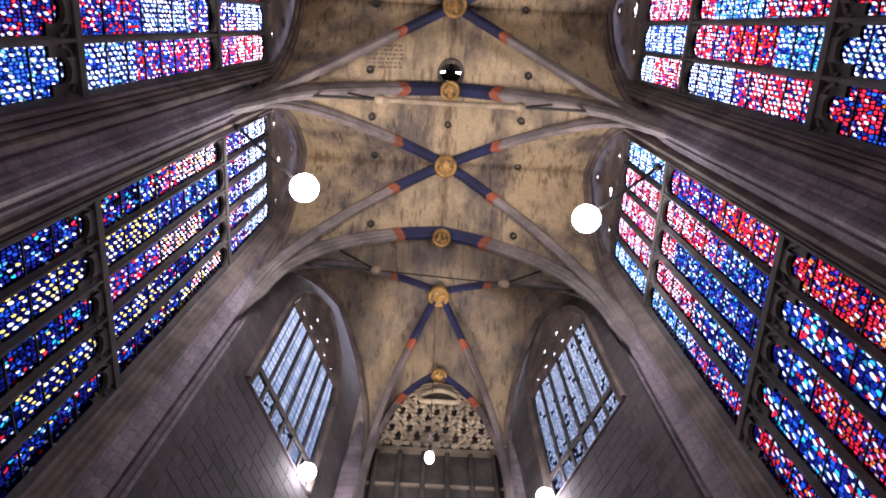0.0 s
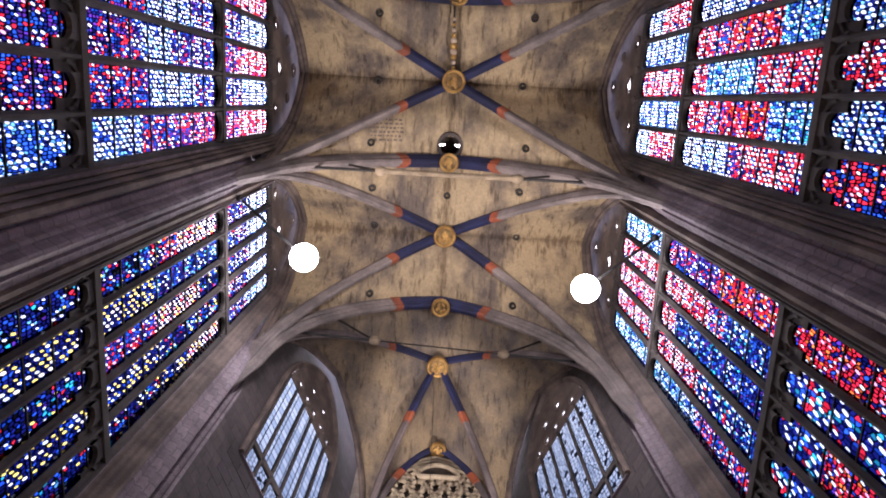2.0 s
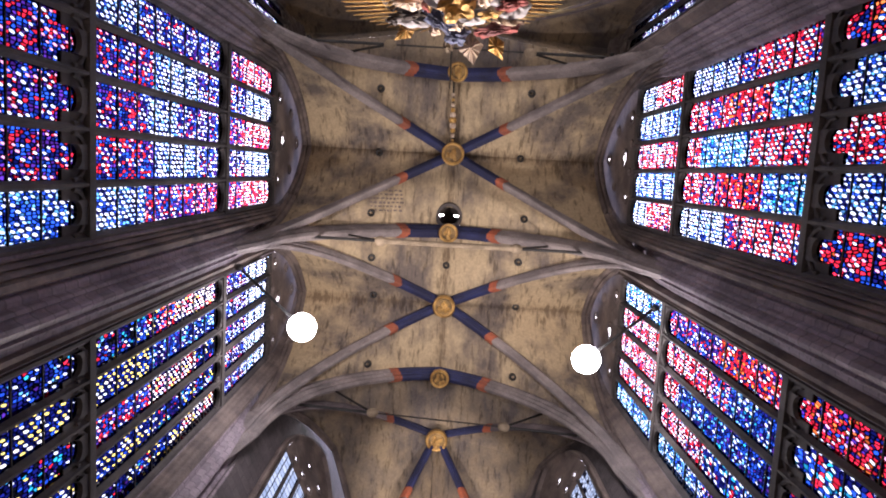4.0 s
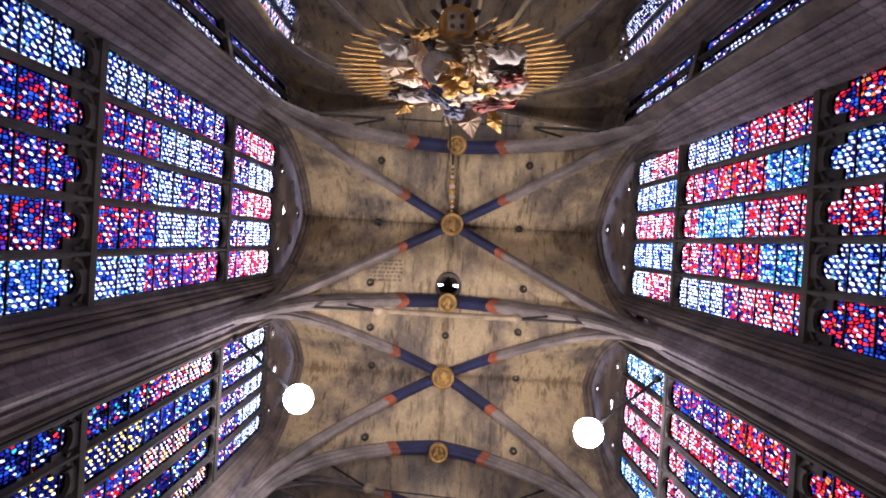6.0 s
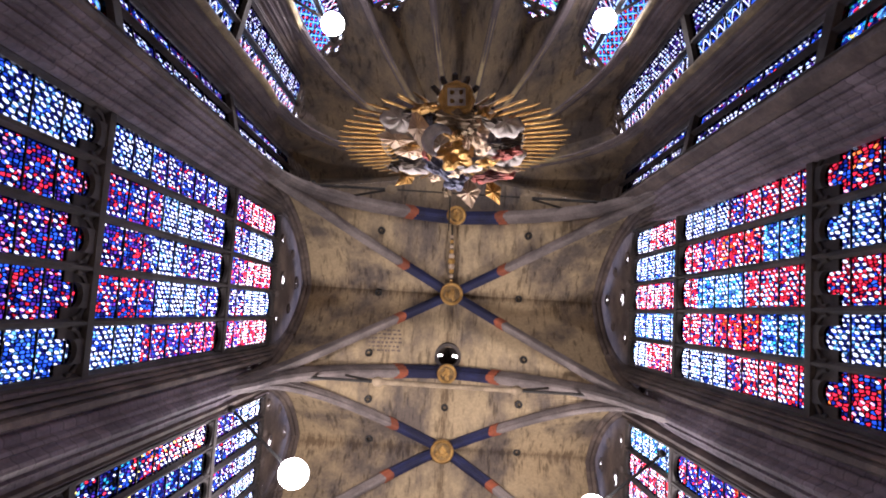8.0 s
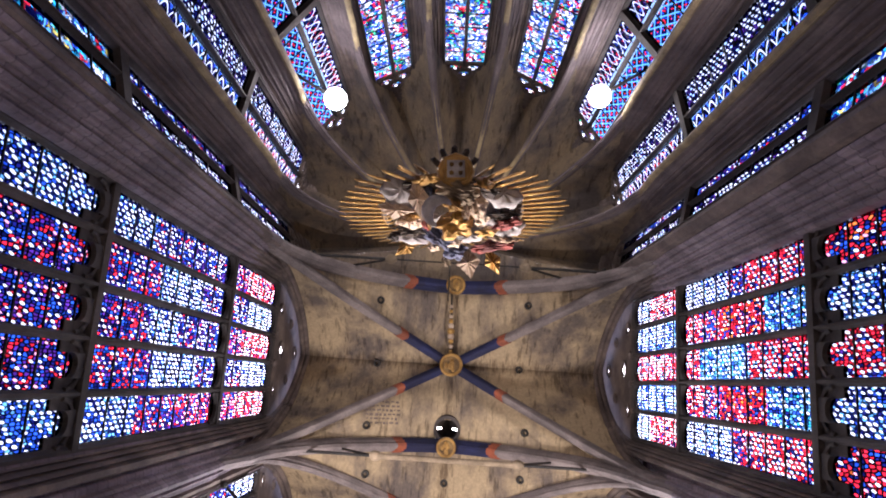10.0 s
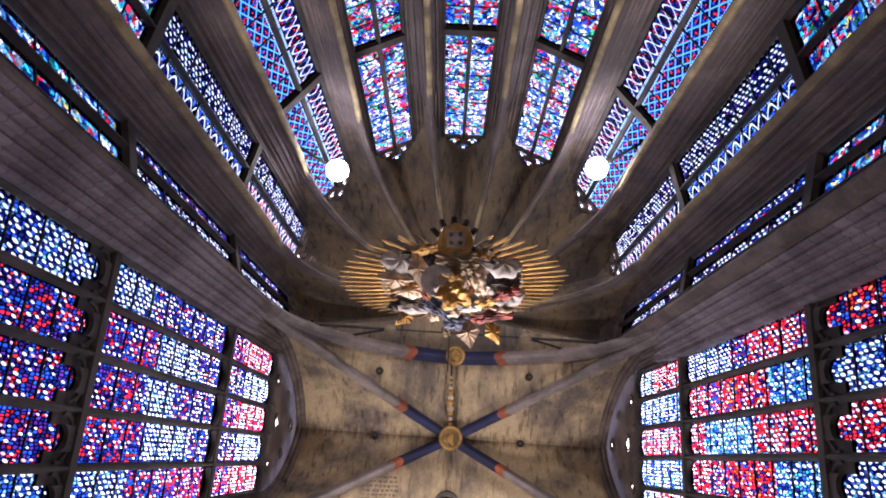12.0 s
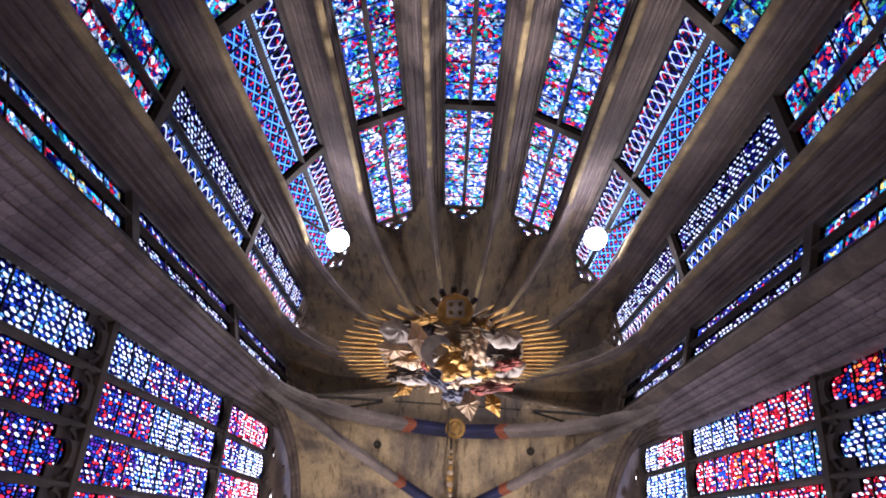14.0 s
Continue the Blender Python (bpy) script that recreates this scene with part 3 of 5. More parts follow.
for f in (wl, wr):
    L = math.hypot(f[0] - 0.03, f[1] - YW)
    # pale strip on the dark rib paints its lit front edge
    rib(west, (0.03, YW), f, 2.4 / L, 1.0, RIBST, 0.3, "pale_fillet", 0.0, 20, 3.0).location.z = -0.3
    # upright masonry between the straight rib and the higher side cell
    rows = [(0.03 + (f[0] - 0.03) * k / 24, YW + (f[1] - YW) * k / 24, k / 24) for k in range(25)]
    verts = [Vector((x, y, ZS + RISE * shape(u, kk))) for x, y, u in rows for kk in (3.0, KK)]
    make("spandrel", verts, [(2 * k, 2 * k + 1, 2 * k + 3, 2 * k + 2) for k in range(24)], APSEST, west)
AP = [(APSE + apse_dir(k + 0.5) * 5.95).xy for k in range(-4, 4)]
feet = [tuple(p) for p in AP]
ring = [al] + feet + [ar]
vault("vault_apse", "dark ochre vault with ribs fanning over the apse", (APSE.x, APSE.y), feet,
      [(ring[k], ring[k + 1], 2.1, 1.15) for k in range(9)] + [(ar, al)], 0.66, False, boss_r=0.42, web=SHADEWEB, stone=APSEST)
for nm, y in (("arch_1", YA), ("arch_2", YB), ("arch_3", YC)):
    arch(nm, y, lean=0.32 if y == YC else 0.0)

# ---- wall ribs framing the window heads ----
for s in (-1, 1):
    for y0, y1 in ((YA, YB), (YB, YC + 0.32 * s)):
        wr_ = thing("wall_rib", "thin moulded brown stone rib framing a window head", "rib", "wall ribs", "structure")
        for name, x, dz, r in (("outer_roll", 6.36, 0.12, 0.12), ("inner_roll", 6.5, 0.34, 0.09)):
            path = []
            for k in range(41):
                e = 2 * k / 40 - 1
                path.append(Vector((s * x, (y0 + y1) / 2 + (y1 - y0) / 2 * e * (1 - dz * 0.1), ZS - dz + RISE * shape(e))))
            make(name, *tube(path, r, 8), HEADST, wr_)

for c0, c1 in ((cl, wl), (cr, wr)):
    wr_ = thing("wall_rib", "thin moulded brown stone rib framing a window head", "rib", "wall ribs", "structure")
    for name, dz, r in (("outer_roll", 0.14, 0.12), ("inner_roll", 0.4, 0.09)):
        path = []
        for k in range(41):
            u = k / 40
            e = 2 * u - 1
            path.append(Vector((c0[0] + (c1[0] - c0[0]) * u, c0[1] + (c1[1] - c0[1]) * u, ZS - dz + RISE * shape(e) - 1.2 * (1 - e * e))))
        make(name, *tube(path, r, 8), HEADST, wr_)

# ---- piers ----
SHAFTS = [(-1.0, -0.3), (-1.0, 0.06), (-0.95, 0.15), (-0.88, 0.17), (-0.85, 0.1), (-0.8, 0.14), (-0.66, 0.36), (-0.63, 0.45), (-0.57, 0.48),
          (-0.53, 0.4), (-0.48, 0.46), (-0.27, 0.7), (-0.25, 0.8), (-0.2, 0.85), (-0.16, 0.78), (-0.11, 0.84), (-0.07, 0.97), (0.0, 1.02)]
def fluted(points):
    """Sets a roll between two hollows into every longer stretch of a profile."""
    out = []
    for (a0, b0), (a1, b1) in zip(points, points[1:]):
        out.append((a0, b0))
        if math.hypot(a1 - a0, b1 - b0) > 0.15 and b0 > 0:
            for f, o in ((0.18, -0.035), (0.34, 0.03), (0.5, 0.045), (0.66, 0.03), (0.82, -0.035)):
                out.append((a0 + (a1 - a0) * f - (b1 - b0) * o * 3, b0 + (b1 - b0) * f + (a1 - a0) * o * 3))
    return out + [points[-1]]


SHAFTS = fluted(SHAFTS)
SHAFTS = SHAFTS + [(-a, b) for a, b in reversed(SHAFTS[:-1])]


def moulded(half, depth, back=1.0):
    """Plan profile of a bundle of shafts: (along, inward) from one side to the other."""
    return [(a * half, b * depth if b > 0 else b * back) for a, b in SHAFTS]


def pier(at, inward, half, depth, mat=STONE, label="tall grey stone pier of bundled shafts", back=1.0):
    p = thing("pier", label, "pier", "wall piers", "structure")
    inw = Vector(inward).normalized()
    along = Vector((-inw.y, inw.x, 0))
    base = Vector((at[0], at[1], 0))
    prof = moulded(half, depth, back)
    path = [base + Vector((0, 0, z)) for z in (0, ZS - 2.0, ZS - 0.2, ZS + 1.4, ZS + 3.2)]
    v, f = sweep(path, [along, along, along * 0.95, along * 0.8, along * 0.5], [inw, inw, inw * 0.85, inw * 0.4, inw * -0.25], prof)
    make("shafts", v, f, mat, p)
    return p


for s in (-1, 1):
    pier((s * 6.72, YA + 0.12), (-s, 0, 0), 0.76, 0.74)
    for y, h in ((YB, 1.0), (YC + (0.38 if s > 0 else -0.5), 1.05)):
        pier((s * GLASSX, y), (-s, 0, 0), h, 0.72)
    # the shafts go on round the corner to the narrowing wall
    yq = 10.2 if s > 0 else 9.55
    pier((s * 6.75, yq), (-s * 0.92, -0.4, 0), 0.75, 0.55)

for k in range(-4, 4):
    d = apse_dir(k + 0.5)
    apse_pier = pier(APSE + d * (AR / math.cos(STEP / 2) - 0.13), -d, 0.58, 0.86, APSEST, "tall brown stone apse pier of slender shafts", 0.0)
    toe = APSE + d * (AR / math.cos(STEP / 2) - 1.0)
    shaft = [toe + Vector((0, 0, z)) for z in (0.0, 8.0, 16.0, ZS - 2.0)] + [APSE + d * 5.88 + Vector((0, 0, ZS - 0.1))]
    make("front_shaft", *tube(shaft, 0.1, 8), BEIGE, apse_pier, "pale beige front shaft")

# ---- buttresses behind the piers ----
for s in (-1, 1):
    for y0, y1 in ((-4.75, -3.75), (1.75, 3.45), (8.0, 10.3) if s < 0 else (9.0, 10.9)):
        b = thing("buttress", "plain grey stone outer buttress behind a pier", "buttress", "buttresses", "structure")
        make("block_work", *box(min(s * 7.06, s * 7.3), max(s * 7.06, s * 7.3), y0, y1, 0, 33.2), WALLST, b)

# ---- unseen slabs added to stop daylight leaking in, and the masonry over the piers ----
for s in (-1, 1):
    head = make("wall_head", *box(min(s * 5.2, s * 7.3), max(s * 5.2, s * 7.3), -4.75, 10.6, 33.21, 33.6), WALLST)
    tagged(head, "plain grey slab added over the wall top against light leaks", "wall", "", "structure")
    for y0, y1 in ((1.78, 3.42),):
        fill = make("wall_pier", *box(min(s * 6.72, s * 7.055), max(s * 6.72, s * 7.055), y0, y1, 25.6, 33.2), STONE)
        tagged(fill, "grey stone masonry over a pier", "wall", "", "structure")

# ---- window walls ----
def pane(parent, mat, m, a0, a1, z0, z1, name="pane"):
    """A leaded pane in the plane of the window, with its own flat chart in metres."""
    ob = make(name, [m @ Vector(c) for c in ((a0, 0, z0), (a1, 0, z0), (a1, 0, z1), (a0, 0, z1))], [(0, 1, 2, 3)], mat, parent)
    uv = ob.data.uv_layers.new(name="chart")
    for lp, c in zip(uv.data, ((a0, z0), (a1, z0), (a1, z1), (a0, z1))):
        lp.uv = c
    return ob


def opening(half, spring, apex, sill, n=26):
    """Outline of a pointed window, from the left foot over the head to the right foot."""
    pts = [(-half, sill), (-half, spring)]
    for k in range(1, n + 1):
        u = 1 - k / n
        pts.append((-half * u, spring + (apex - spring) * shape(u)))
    return pts + [(-a, z) for a, z in reversed(pts[:-1])]


SURR = [(0.0, -0.02), (0.0, 0.1), (0.07, 0.16), (0.14, 0.12), (0.16, 0.22), (0.23, 0.3), (0.31, 0.24), (0.34, 0.36),
        (0.42, 0.44), (0.5, 0.38), (0.56, 0.5), (0.75, 0.52), (0.95, 0.3), (0.95, -0.02)]


def wall_with_window(wall, m, left, right, half, spring, apex, sill, top=33.0, thick=0.14, depth=1.0, wide=1.0, mat=WALLST):
    """A thick wall piece from a = -left to right with one pointed opening, and its moulded surround."""
    o = opening(half, spring, apex, sill)
    outer = []
    mid = len(o) // 2
    for k, (a, z) in enumerate(o):
        if k < 2:
            outer.append((-left, z))
        elif k > len(o) - 3:
            outer.append((right, z))
        else:
            outer.append((a, top))
    verts, faces = [], []
    for d in (0.0, -thick):
        verts += [m @ Vector((a, d, z)) for a, z in o] + [m @ Vector((a, d, z)) for a, z in outer]
        verts += [m @ Vector(c) for c in ((-left, d, 0), (right, d, 0), (-left, d, top), (right, d, top))]
    n = len(o)
    for side in (0, 2 * n + 4):
        for k in range(n - 1):
            if k == 1:
                faces.append((side + 1, side + 2, side + n + 2, side + 2 * n + 2))
                faces.append((side + 1, side + 2 * n + 2, side + n + 1))
            elif k == n - 3:
                faces.append((side + k, side + k + 1, side + n + k + 1, side + 2 * n + 3))
                faces.append((side + k, side + 2 * n + 3, side + n + k))
            else:
                faces.append((side + k, side + k + 1, side + n + k + 1, side + n + k))
        faces.append((side + n, side, side + n - 1, side + 2 * n - 1, side + 2 * n + 1, side + 2 * n))
    s2 = 2 * n + 4
    for k in range(n - 1):
        faces.append((k, k + 1, s2 + k + 1, s2 + k))
    faces.append((0, n - 1, s2 + n - 1, s2))
    make("masonry", verts, faces, mat, wall)
    path = [m @ Vector((a, 0, z)) for a, z in o]
    ax = (m.to_3x3() @ Vector((1, 0, 0))).normalized()
    inn = (m.to_3x3() @ Vector((0, 1, 0))).normalized()
    sides, inners = [], []
    for k in range(n):
        a0, z0 = o[max(k - 1, 0)]
        a1, z1 = o[min(k + 1, n - 1)]
        t = Vector((a1 - a0, z1 - z0)).normalized()
        outw = ax * -t.y + Vector((0, 0, 1)) * t.x
        sides.append(outw)
        inners.append(inn)
    v, f = sweep(path, sides, inners, [(a * wide, b * depth) for a, b in SURR])
    make("surround", v, f, HEADST, wall)


def bar(m, a0, a1, z0, z1, d0=-0.1, d1=0.14):
    v, f = box(a0, a1, d0, d1, z0, z1)
    return [m @ p for p in v], f


def mullion(m, a, z0, z1, w=0.11):
    prof = [(-w, -0.1), (-w, 0.02), (-w * 0.5, 0.08), (-w * 0.35, 0.13), (w * 0.35, 0.13), (w * 0.5, 0.08), (w, 0.02), (w, -0.1)]
    v, f = sweep([Vector((a, 0, z0)), Vector((a, 0, z1))], [Vector((1, 0, 0))] * 2, [Vector((0, 1, 0))] * 2, prof)
    return [m @ p for p in v], f


def head_plate(win, m, half, spring, apex, z0, lights, mat):
    """Stone tracery above the lancets, pierced by small lobed lights."""
    st = 0.055
    verts, faces, index = [], [], {}
    def vid(i, j):
        if (i, j) not in index:
            index[i, j] = len(verts)
            verts.append(m @ Vector((i * st, 0.03, z0 + j * st)))
        return index[i, j]
    def pierced(a, z):
        for la, lz, r in lights:
            dx, dz = a - la, z - lz
            rad = math.hypot(dx, dz)
            if rad < r * (0.72 + 0.32 * math.cos(4 * math.atan2(dz, dx))):
                return True
        return False
    ni, nj = int(half / st) + 1, int((apex - z0) / st) + 1
    for i in range(-ni, ni):
        for j in range(nj):
            a, z = (i + 0.5) * st, z0 + (j + 0.5) * st
            u = abs(a) / half
            if u > 1.02 or z > spring + (apex - spring) * shape(u) + 0.08 or pierced(a, z):
                continue
            faces.append((vid(i, j), vid(i + 1, j), vid(i + 1, j + 1), vid(i, j + 1)))
    make("tracery_plate", verts, faces, HEADST, win)
    rings = []
    for la, lz, r in lights:
        pts = [m @ Vector((la + r * 1.12 * math.cos(2 * math.pi * k / 16), 0.07, lz + r * 1.12 * math.sin(2 * math.pi * k / 16))) for k in range(17)]
        rings.append(tube(pts, 0.05, 6))
        pane(win, mat, m @ Matrix.Translation((0, -0.05, 0)), la - r * 1.1, la + r * 1.1, lz - r * 1.1, lz + r * 1.1, "tracery_light")
    make("tracery_rings", *join(rings), HEADST, win)


def lancet_arches(m, edges, z_top, rise, w):
    """A stone band whose lower edge forms a round arch over every lancet."""
    chunks = []
    for a0, a1 in edges:
        r, c = (a1 - a0) / 2, (a0 + a1) / 2
        verts, faces = [], []
        n = 12
        for d in (-0.06, 0.1):
            for k in range(n + 1):
                t = math.pi * k / n
                verts.append(m @ Vector((c - r * math.cos(t), d, z_top - rise - r + r * math.sin(t))))
            for k in range(n + 1):
                t = math.pi * k / n
                verts.append(m @ Vector((c - r * math.cos(t), d, z_top)))
        q = n + 1
        for k in range(n):
            faces.append((k, k + 1, q + k + 1, q + k))
            faces.append((2 * q + k, 2 * q + k + 1, 3 * q + k + 1, 3 * q + k))
            faces.append((k, k + 1, 2 * q + k + 1, 2 * q + k))
        chunks.append((verts, faces))
    return chunks


Z_HEAD, Z_LOW = 26.9, 5.0


def split_panes(win, m, a0, a1, z0, z1, glass):
    """Glass between two bars: one kind, or (share, kind) from the top down."""
    if isinstance(glass, str):
        glass = [(1.0, glass)]
    z = z1
    for share, kind in glass:
        h = (z1 - z0) * share
        pane(win, SG[kind], m, a0, a1, z - h, z)
        z -= h


def great_window(name, wall, side, yc, half, left, right, mats, label):
    """Five-light window in a long wall. mats: for head, middle, foot the glass of each lancet in order of y."""
    m = Matrix.Translation((side * GLASSX, yc, 0)) @ Matrix.Rotation(radians(90 if side > 0 else -90), 4, "Z")
    # local a runs along the wall, d points into the room
    spring, apex = 26.9, 32.4
    z_bar, z_band = (22.2, 14.65) if side > 0 else (21.72, 14.02)
    wall_with_window(wall, m, left if side > 0 else right, right if side > 0 else left, half + 0.08, spring, apex, Z_LOW, wide=0.5)
    win = thing(name, label, "window", "great windows", "structure")
    n = 5
    wid = 2 * half / n
    order = range(n) if side > 0 else range(n - 1, -1, -1)
    gap = 0.08
    edges = [(-half + wid * k + gap, -half + wid * (k + 1) - gap) for k in range(n)]
    for k in range(1, n):
        make("mullion", *mullion(m, -half + wid * k, Z_LOW, Z_HEAD + 0.3, 0.082), TRACERY, win)
    for e in (-half, half):
        make("jamb_mullion", *mullion(m, e, Z_LOW, Z_HEAD + 0.3, 0.09), TRACERY, win)
    make("transom", *bar(m, -half, half, z_bar - 0.12, z_bar + 0.14), TRACERY, win)
    make("bridge_bar", *bar(m, -half, half, z_band - 0.1, z_band + 0.12), TRACERY, win)
    for a0, a1 in edges:
        c, r = (a0 + a1) / 2, (a1 - a0) / 2
        plate = [bar(m, a0, c - 0.22, z_band - 0.8, z_band - 0.1, -0.06, 0.02), bar(m, c + 0.22, a1, z_band - 0.8, z_band - 0.1, -0.06, 0.02)]
        plate += lancet_arches(m, [(c - 0.225, c + 0.225)], z_band - 0.1, 0.2, 0.1)
        for zt, rr in ((z_band - 0.1, r), (z_bar - 0.12, r)):
            pts = [m @ Vector((c - rr * math.cos(t), 0.05, zt - rr + rr * math.sin(t))) for t in [math.pi * q / 12 for q in range(13)]]
            plate.append(tube(pts, 0.045, 6))
        plate += lancet_arches(m, [(a0, a1)], z_bar - 0.1, 0.06, 0.1)
        plate += lancet_arches(m, [(a0, a1)], Z_HEAD + 0.5, 0.3, 0.1)
        make("lancet_head", *join(plate), TRACERY, win)
    for kk, k in enumerate(order):
        a0, a1 = edges[k]
        for (z0, z1), row in zip(((z_bar + 0.14, Z_HEAD + 0.4), (z_band + 0.12, z_bar - 0.12), (Z_LOW, z_band - 0.2)), mats):
            split_panes(win, m, a0, a1, z0, z1, row[kk])
        zz = Z_LOW + 0.75
        bars = []
        while zz < Z_HEAD:
            bars.append(bar(m, a0, a1, zz, zz + 0.02, -0.02, 0.02))
            zz += 0.86
        make("saddle_bars", *join(bars), IRON, win)
    lights = [(0, 28.6, 0.3), (0, 31.1, 0.22), (-1.55, 28.0, 0.2), (1.55, 28.0, 0.2), (-1.15, 29.95, 0.15), (1.15, 29.95, 0.15),
              (-0.55, 27.75, 0.1), (0.55, 27.75, 0.1)]
    head_plate(win, m, half + 0.06, spring, apex, Z_HEAD + 0.2, lights, SG["white_blue"])
    return win


north = thing("wall_north", "dark grey stone side wall with great windows", "wall", "", "structure")
south = thing("wall_south", "dark grey stone side wall with great windows", "wall", "", "structure")
HR, HW = [(0.7, "red_white"), (0.3, "red_dots")], [(0.65, "white"), (0.35, "dots")]
great_window("window_1", north, -1, -0.9, 2.5, 2.6 + 0.85, 2.6 + 0.9,
             ([HR, HW, HR, HW, HR],
              [[(0.72, "dots"), (0.28, "white")], [(0.28, "dots"), (0.36, "white"), (0.36, "blue_red")],
               [(0.45, "dots"), (0.22, "white"), (0.33, "blue_red")], [(0.25, "dots"), (0.37, "white"), (0.38, "blue_red")],
               [(0.68, "red_dots"), (0.32, "white")]],
              [[(0.45, "white"), (0.55, "white_blue")], "blue_red", "blue_red", "blue_red", [(0.55, "white_blue"), (0.45, "blue_red")]]),
             "tall five-light window of blue, red and white leaded glass")
HB = [(0.55, "white"), (0.45, "dots")]
great_window("window_2", north, -1, 5.55, 2.05, 2.95, 3.6,
             ([HB, HB, HB, HB, HB],
              [[(0.45, "cream"), (0.12, "red_dark"), (0.43, "navy")], [(0.65, "blue"), (0.35, "yellow")],
               [(0.25, "navy"), (0.4, "cream"), (0.35, "blue_red")], [(0.6, "navy"), (0.4, "yellow")], [(0.4, "cream"), (0.2, "yellow"), (0.4, "navy")]],
              [[(0.3, "navy"), (0.7, "blue")], [(0.35, "yellow"), (0.65, "navy")], "navy", [(0.3, "yellow"), (0.7, "navy")], "navy"]),
             "tall five-light window of deep blue and yellow leaded glass")
A0 = [(0.45, "white"), (0.12, "blue_red"), (0.43, "red_white")]
A1 = [(0.2, "red_white"), (0.17, "red_blue"), (0.35, "red"), (0.28, "sky_white")]
great_window("window_3", south, 1, -1.0, 2.55, 2.9 + 0.45, 3.55,
             ([[(0.4, "white"), (0.6, "red_white")], "white_blue", "pink", "white_blue", [(0.4, "white"), (0.6, "red_white")]],
              [A0, A1, [(0.18, "red_white"), (0.42, "sky_white"), (0.4, "pink")], A1, A0],
              ["red_dark", [(0.25, "white"), (0.75, "sky_white")], [(0.3, "red_white"), (0.7, "sky_white")], [(0.25, "white"), (0.75, "sky_white")], "red_dark"]),
             "tall five-light window of red, white and pale blue leaded glass")
great_window("window_4", south, 1, 6.05, 2.42, 3.5, 3.1,
             (["sky_white", "pink", "pink", "pink", "sky_white"],
              [[(0.55, "blue_red"), (0.45, "red")], [(0.5, "red_white"), (0.15, "red_blue"), (0.35, "blue")], [(0.2, "red_white"), (0.8, "blue")],
               [(0.5, "red_white"), (0.3, "white_navy"), (0.2, "blue")], [(0.5, "sky_white"), (0.5, "red_blue")]],
              ["red", [(0.4, "white_navy"), (0.6, "red_dark")], [(0.2, "white_navy"), (0.8, "red")], [(0.5, "white_navy"), (0.5, "red_dark")], "red_dark"]),
             "tall five-light window of red and blue leaded glass")


def apse_window(k):
    d = apse_dir(k)
    m = Matrix.Translation(APSE + d * AR) @ Matrix(((-d.y, -d.x, 0), (d.x, -d.y, 0), (0, 0, 1))).to_4x4()
    wall = apse_wall
    half, s = 0.86, AR * math.tan(STEP / 2) + 0.05
    left, right = s, s
    if abs(k) == 4:
        # the last bays are narrower, against the piers of the first arch
        half, left, right = 0.54, s - 0.32, 0.75 + 0.32
        if k < 0:
            left, right = right, left
        m = m @ Matrix.Translation((-0.32 if k > 0 else 0.32, 0, 0))
    spring, apex = 27.0, 28.75
    wall_with_window(wall, m, left, right, half + 0.05, spring, apex, Z_LOW, depth=0.8, wide=0.62)
    win = thing("window_%d" % (5 + k + 4), "slender two-light window of brightly coloured leaded glass", "window", "apse windows", "structure")
    zt, z1, z2 = 27.0, 19.85, 13.1
    kind = abs(k)
    low = "figures" if kind < 2 else "colours"
    mid = ("figures", "figures", ("lattice_blue", "lattice_white"), ("loops", "leaves"), ("leaves", "dots"))[kind]
    top = ("figures", "figures", ("lattice_blue", "lattice_white"), ("lattice_white", "leaves"), ("leaves", "dots"))[kind]
    for e in (-half, 0, half):
        make("mullion", *mullion(m, e, Z_LOW, zt + 0.3, 0.07 if abs(k) < 4 else 0.045), TRACERY, win)
    for z in (z1, z2):
        make("transom", *bar(m, -half, half, z - 0.16, z + 0.16), TRACERY, win)
    for j, (a0, a1) in enumerate(((-half + 0.07, -0.07), (0.07, half - 0.07))):
        j2 = j if k <= 0 else 1 - j
        for (za, zb), row in (((z1 + 0.16, zt + 0.2), top), ((z2 + 0.16, z1 - 0.16), mid), ((Z_LOW, z2 - 0.16), low)):
            pane(win, SG[row if isinstance(row, str) else row[j2]], m, a0, a1, za, zb)
        bars, zz = [], Z_LOW + 0.4
        while zz < zt:
            bars.append(bar(m, a0, a1, zz, zz + 0.022, -0.02, 0.02))
            zz += 0.95
        make("saddle_bars", *join(bars), IRON, win)
    head_plate(win, m, half + 0.04, spring, apex, zt, [(-0.44 * half, zt + 0.5, 0.28 * half), (0.44 * half, zt + 0.5, 0.28 * half), (0, zt + 1.05, 0.28 * half)], SG["figures"])


apse_wall = thing("wall_apse", "dark moulded stone wall of the polygonal apse", "wall", "", "structure")
for k in range(-4, 5):
    apse_window(k)

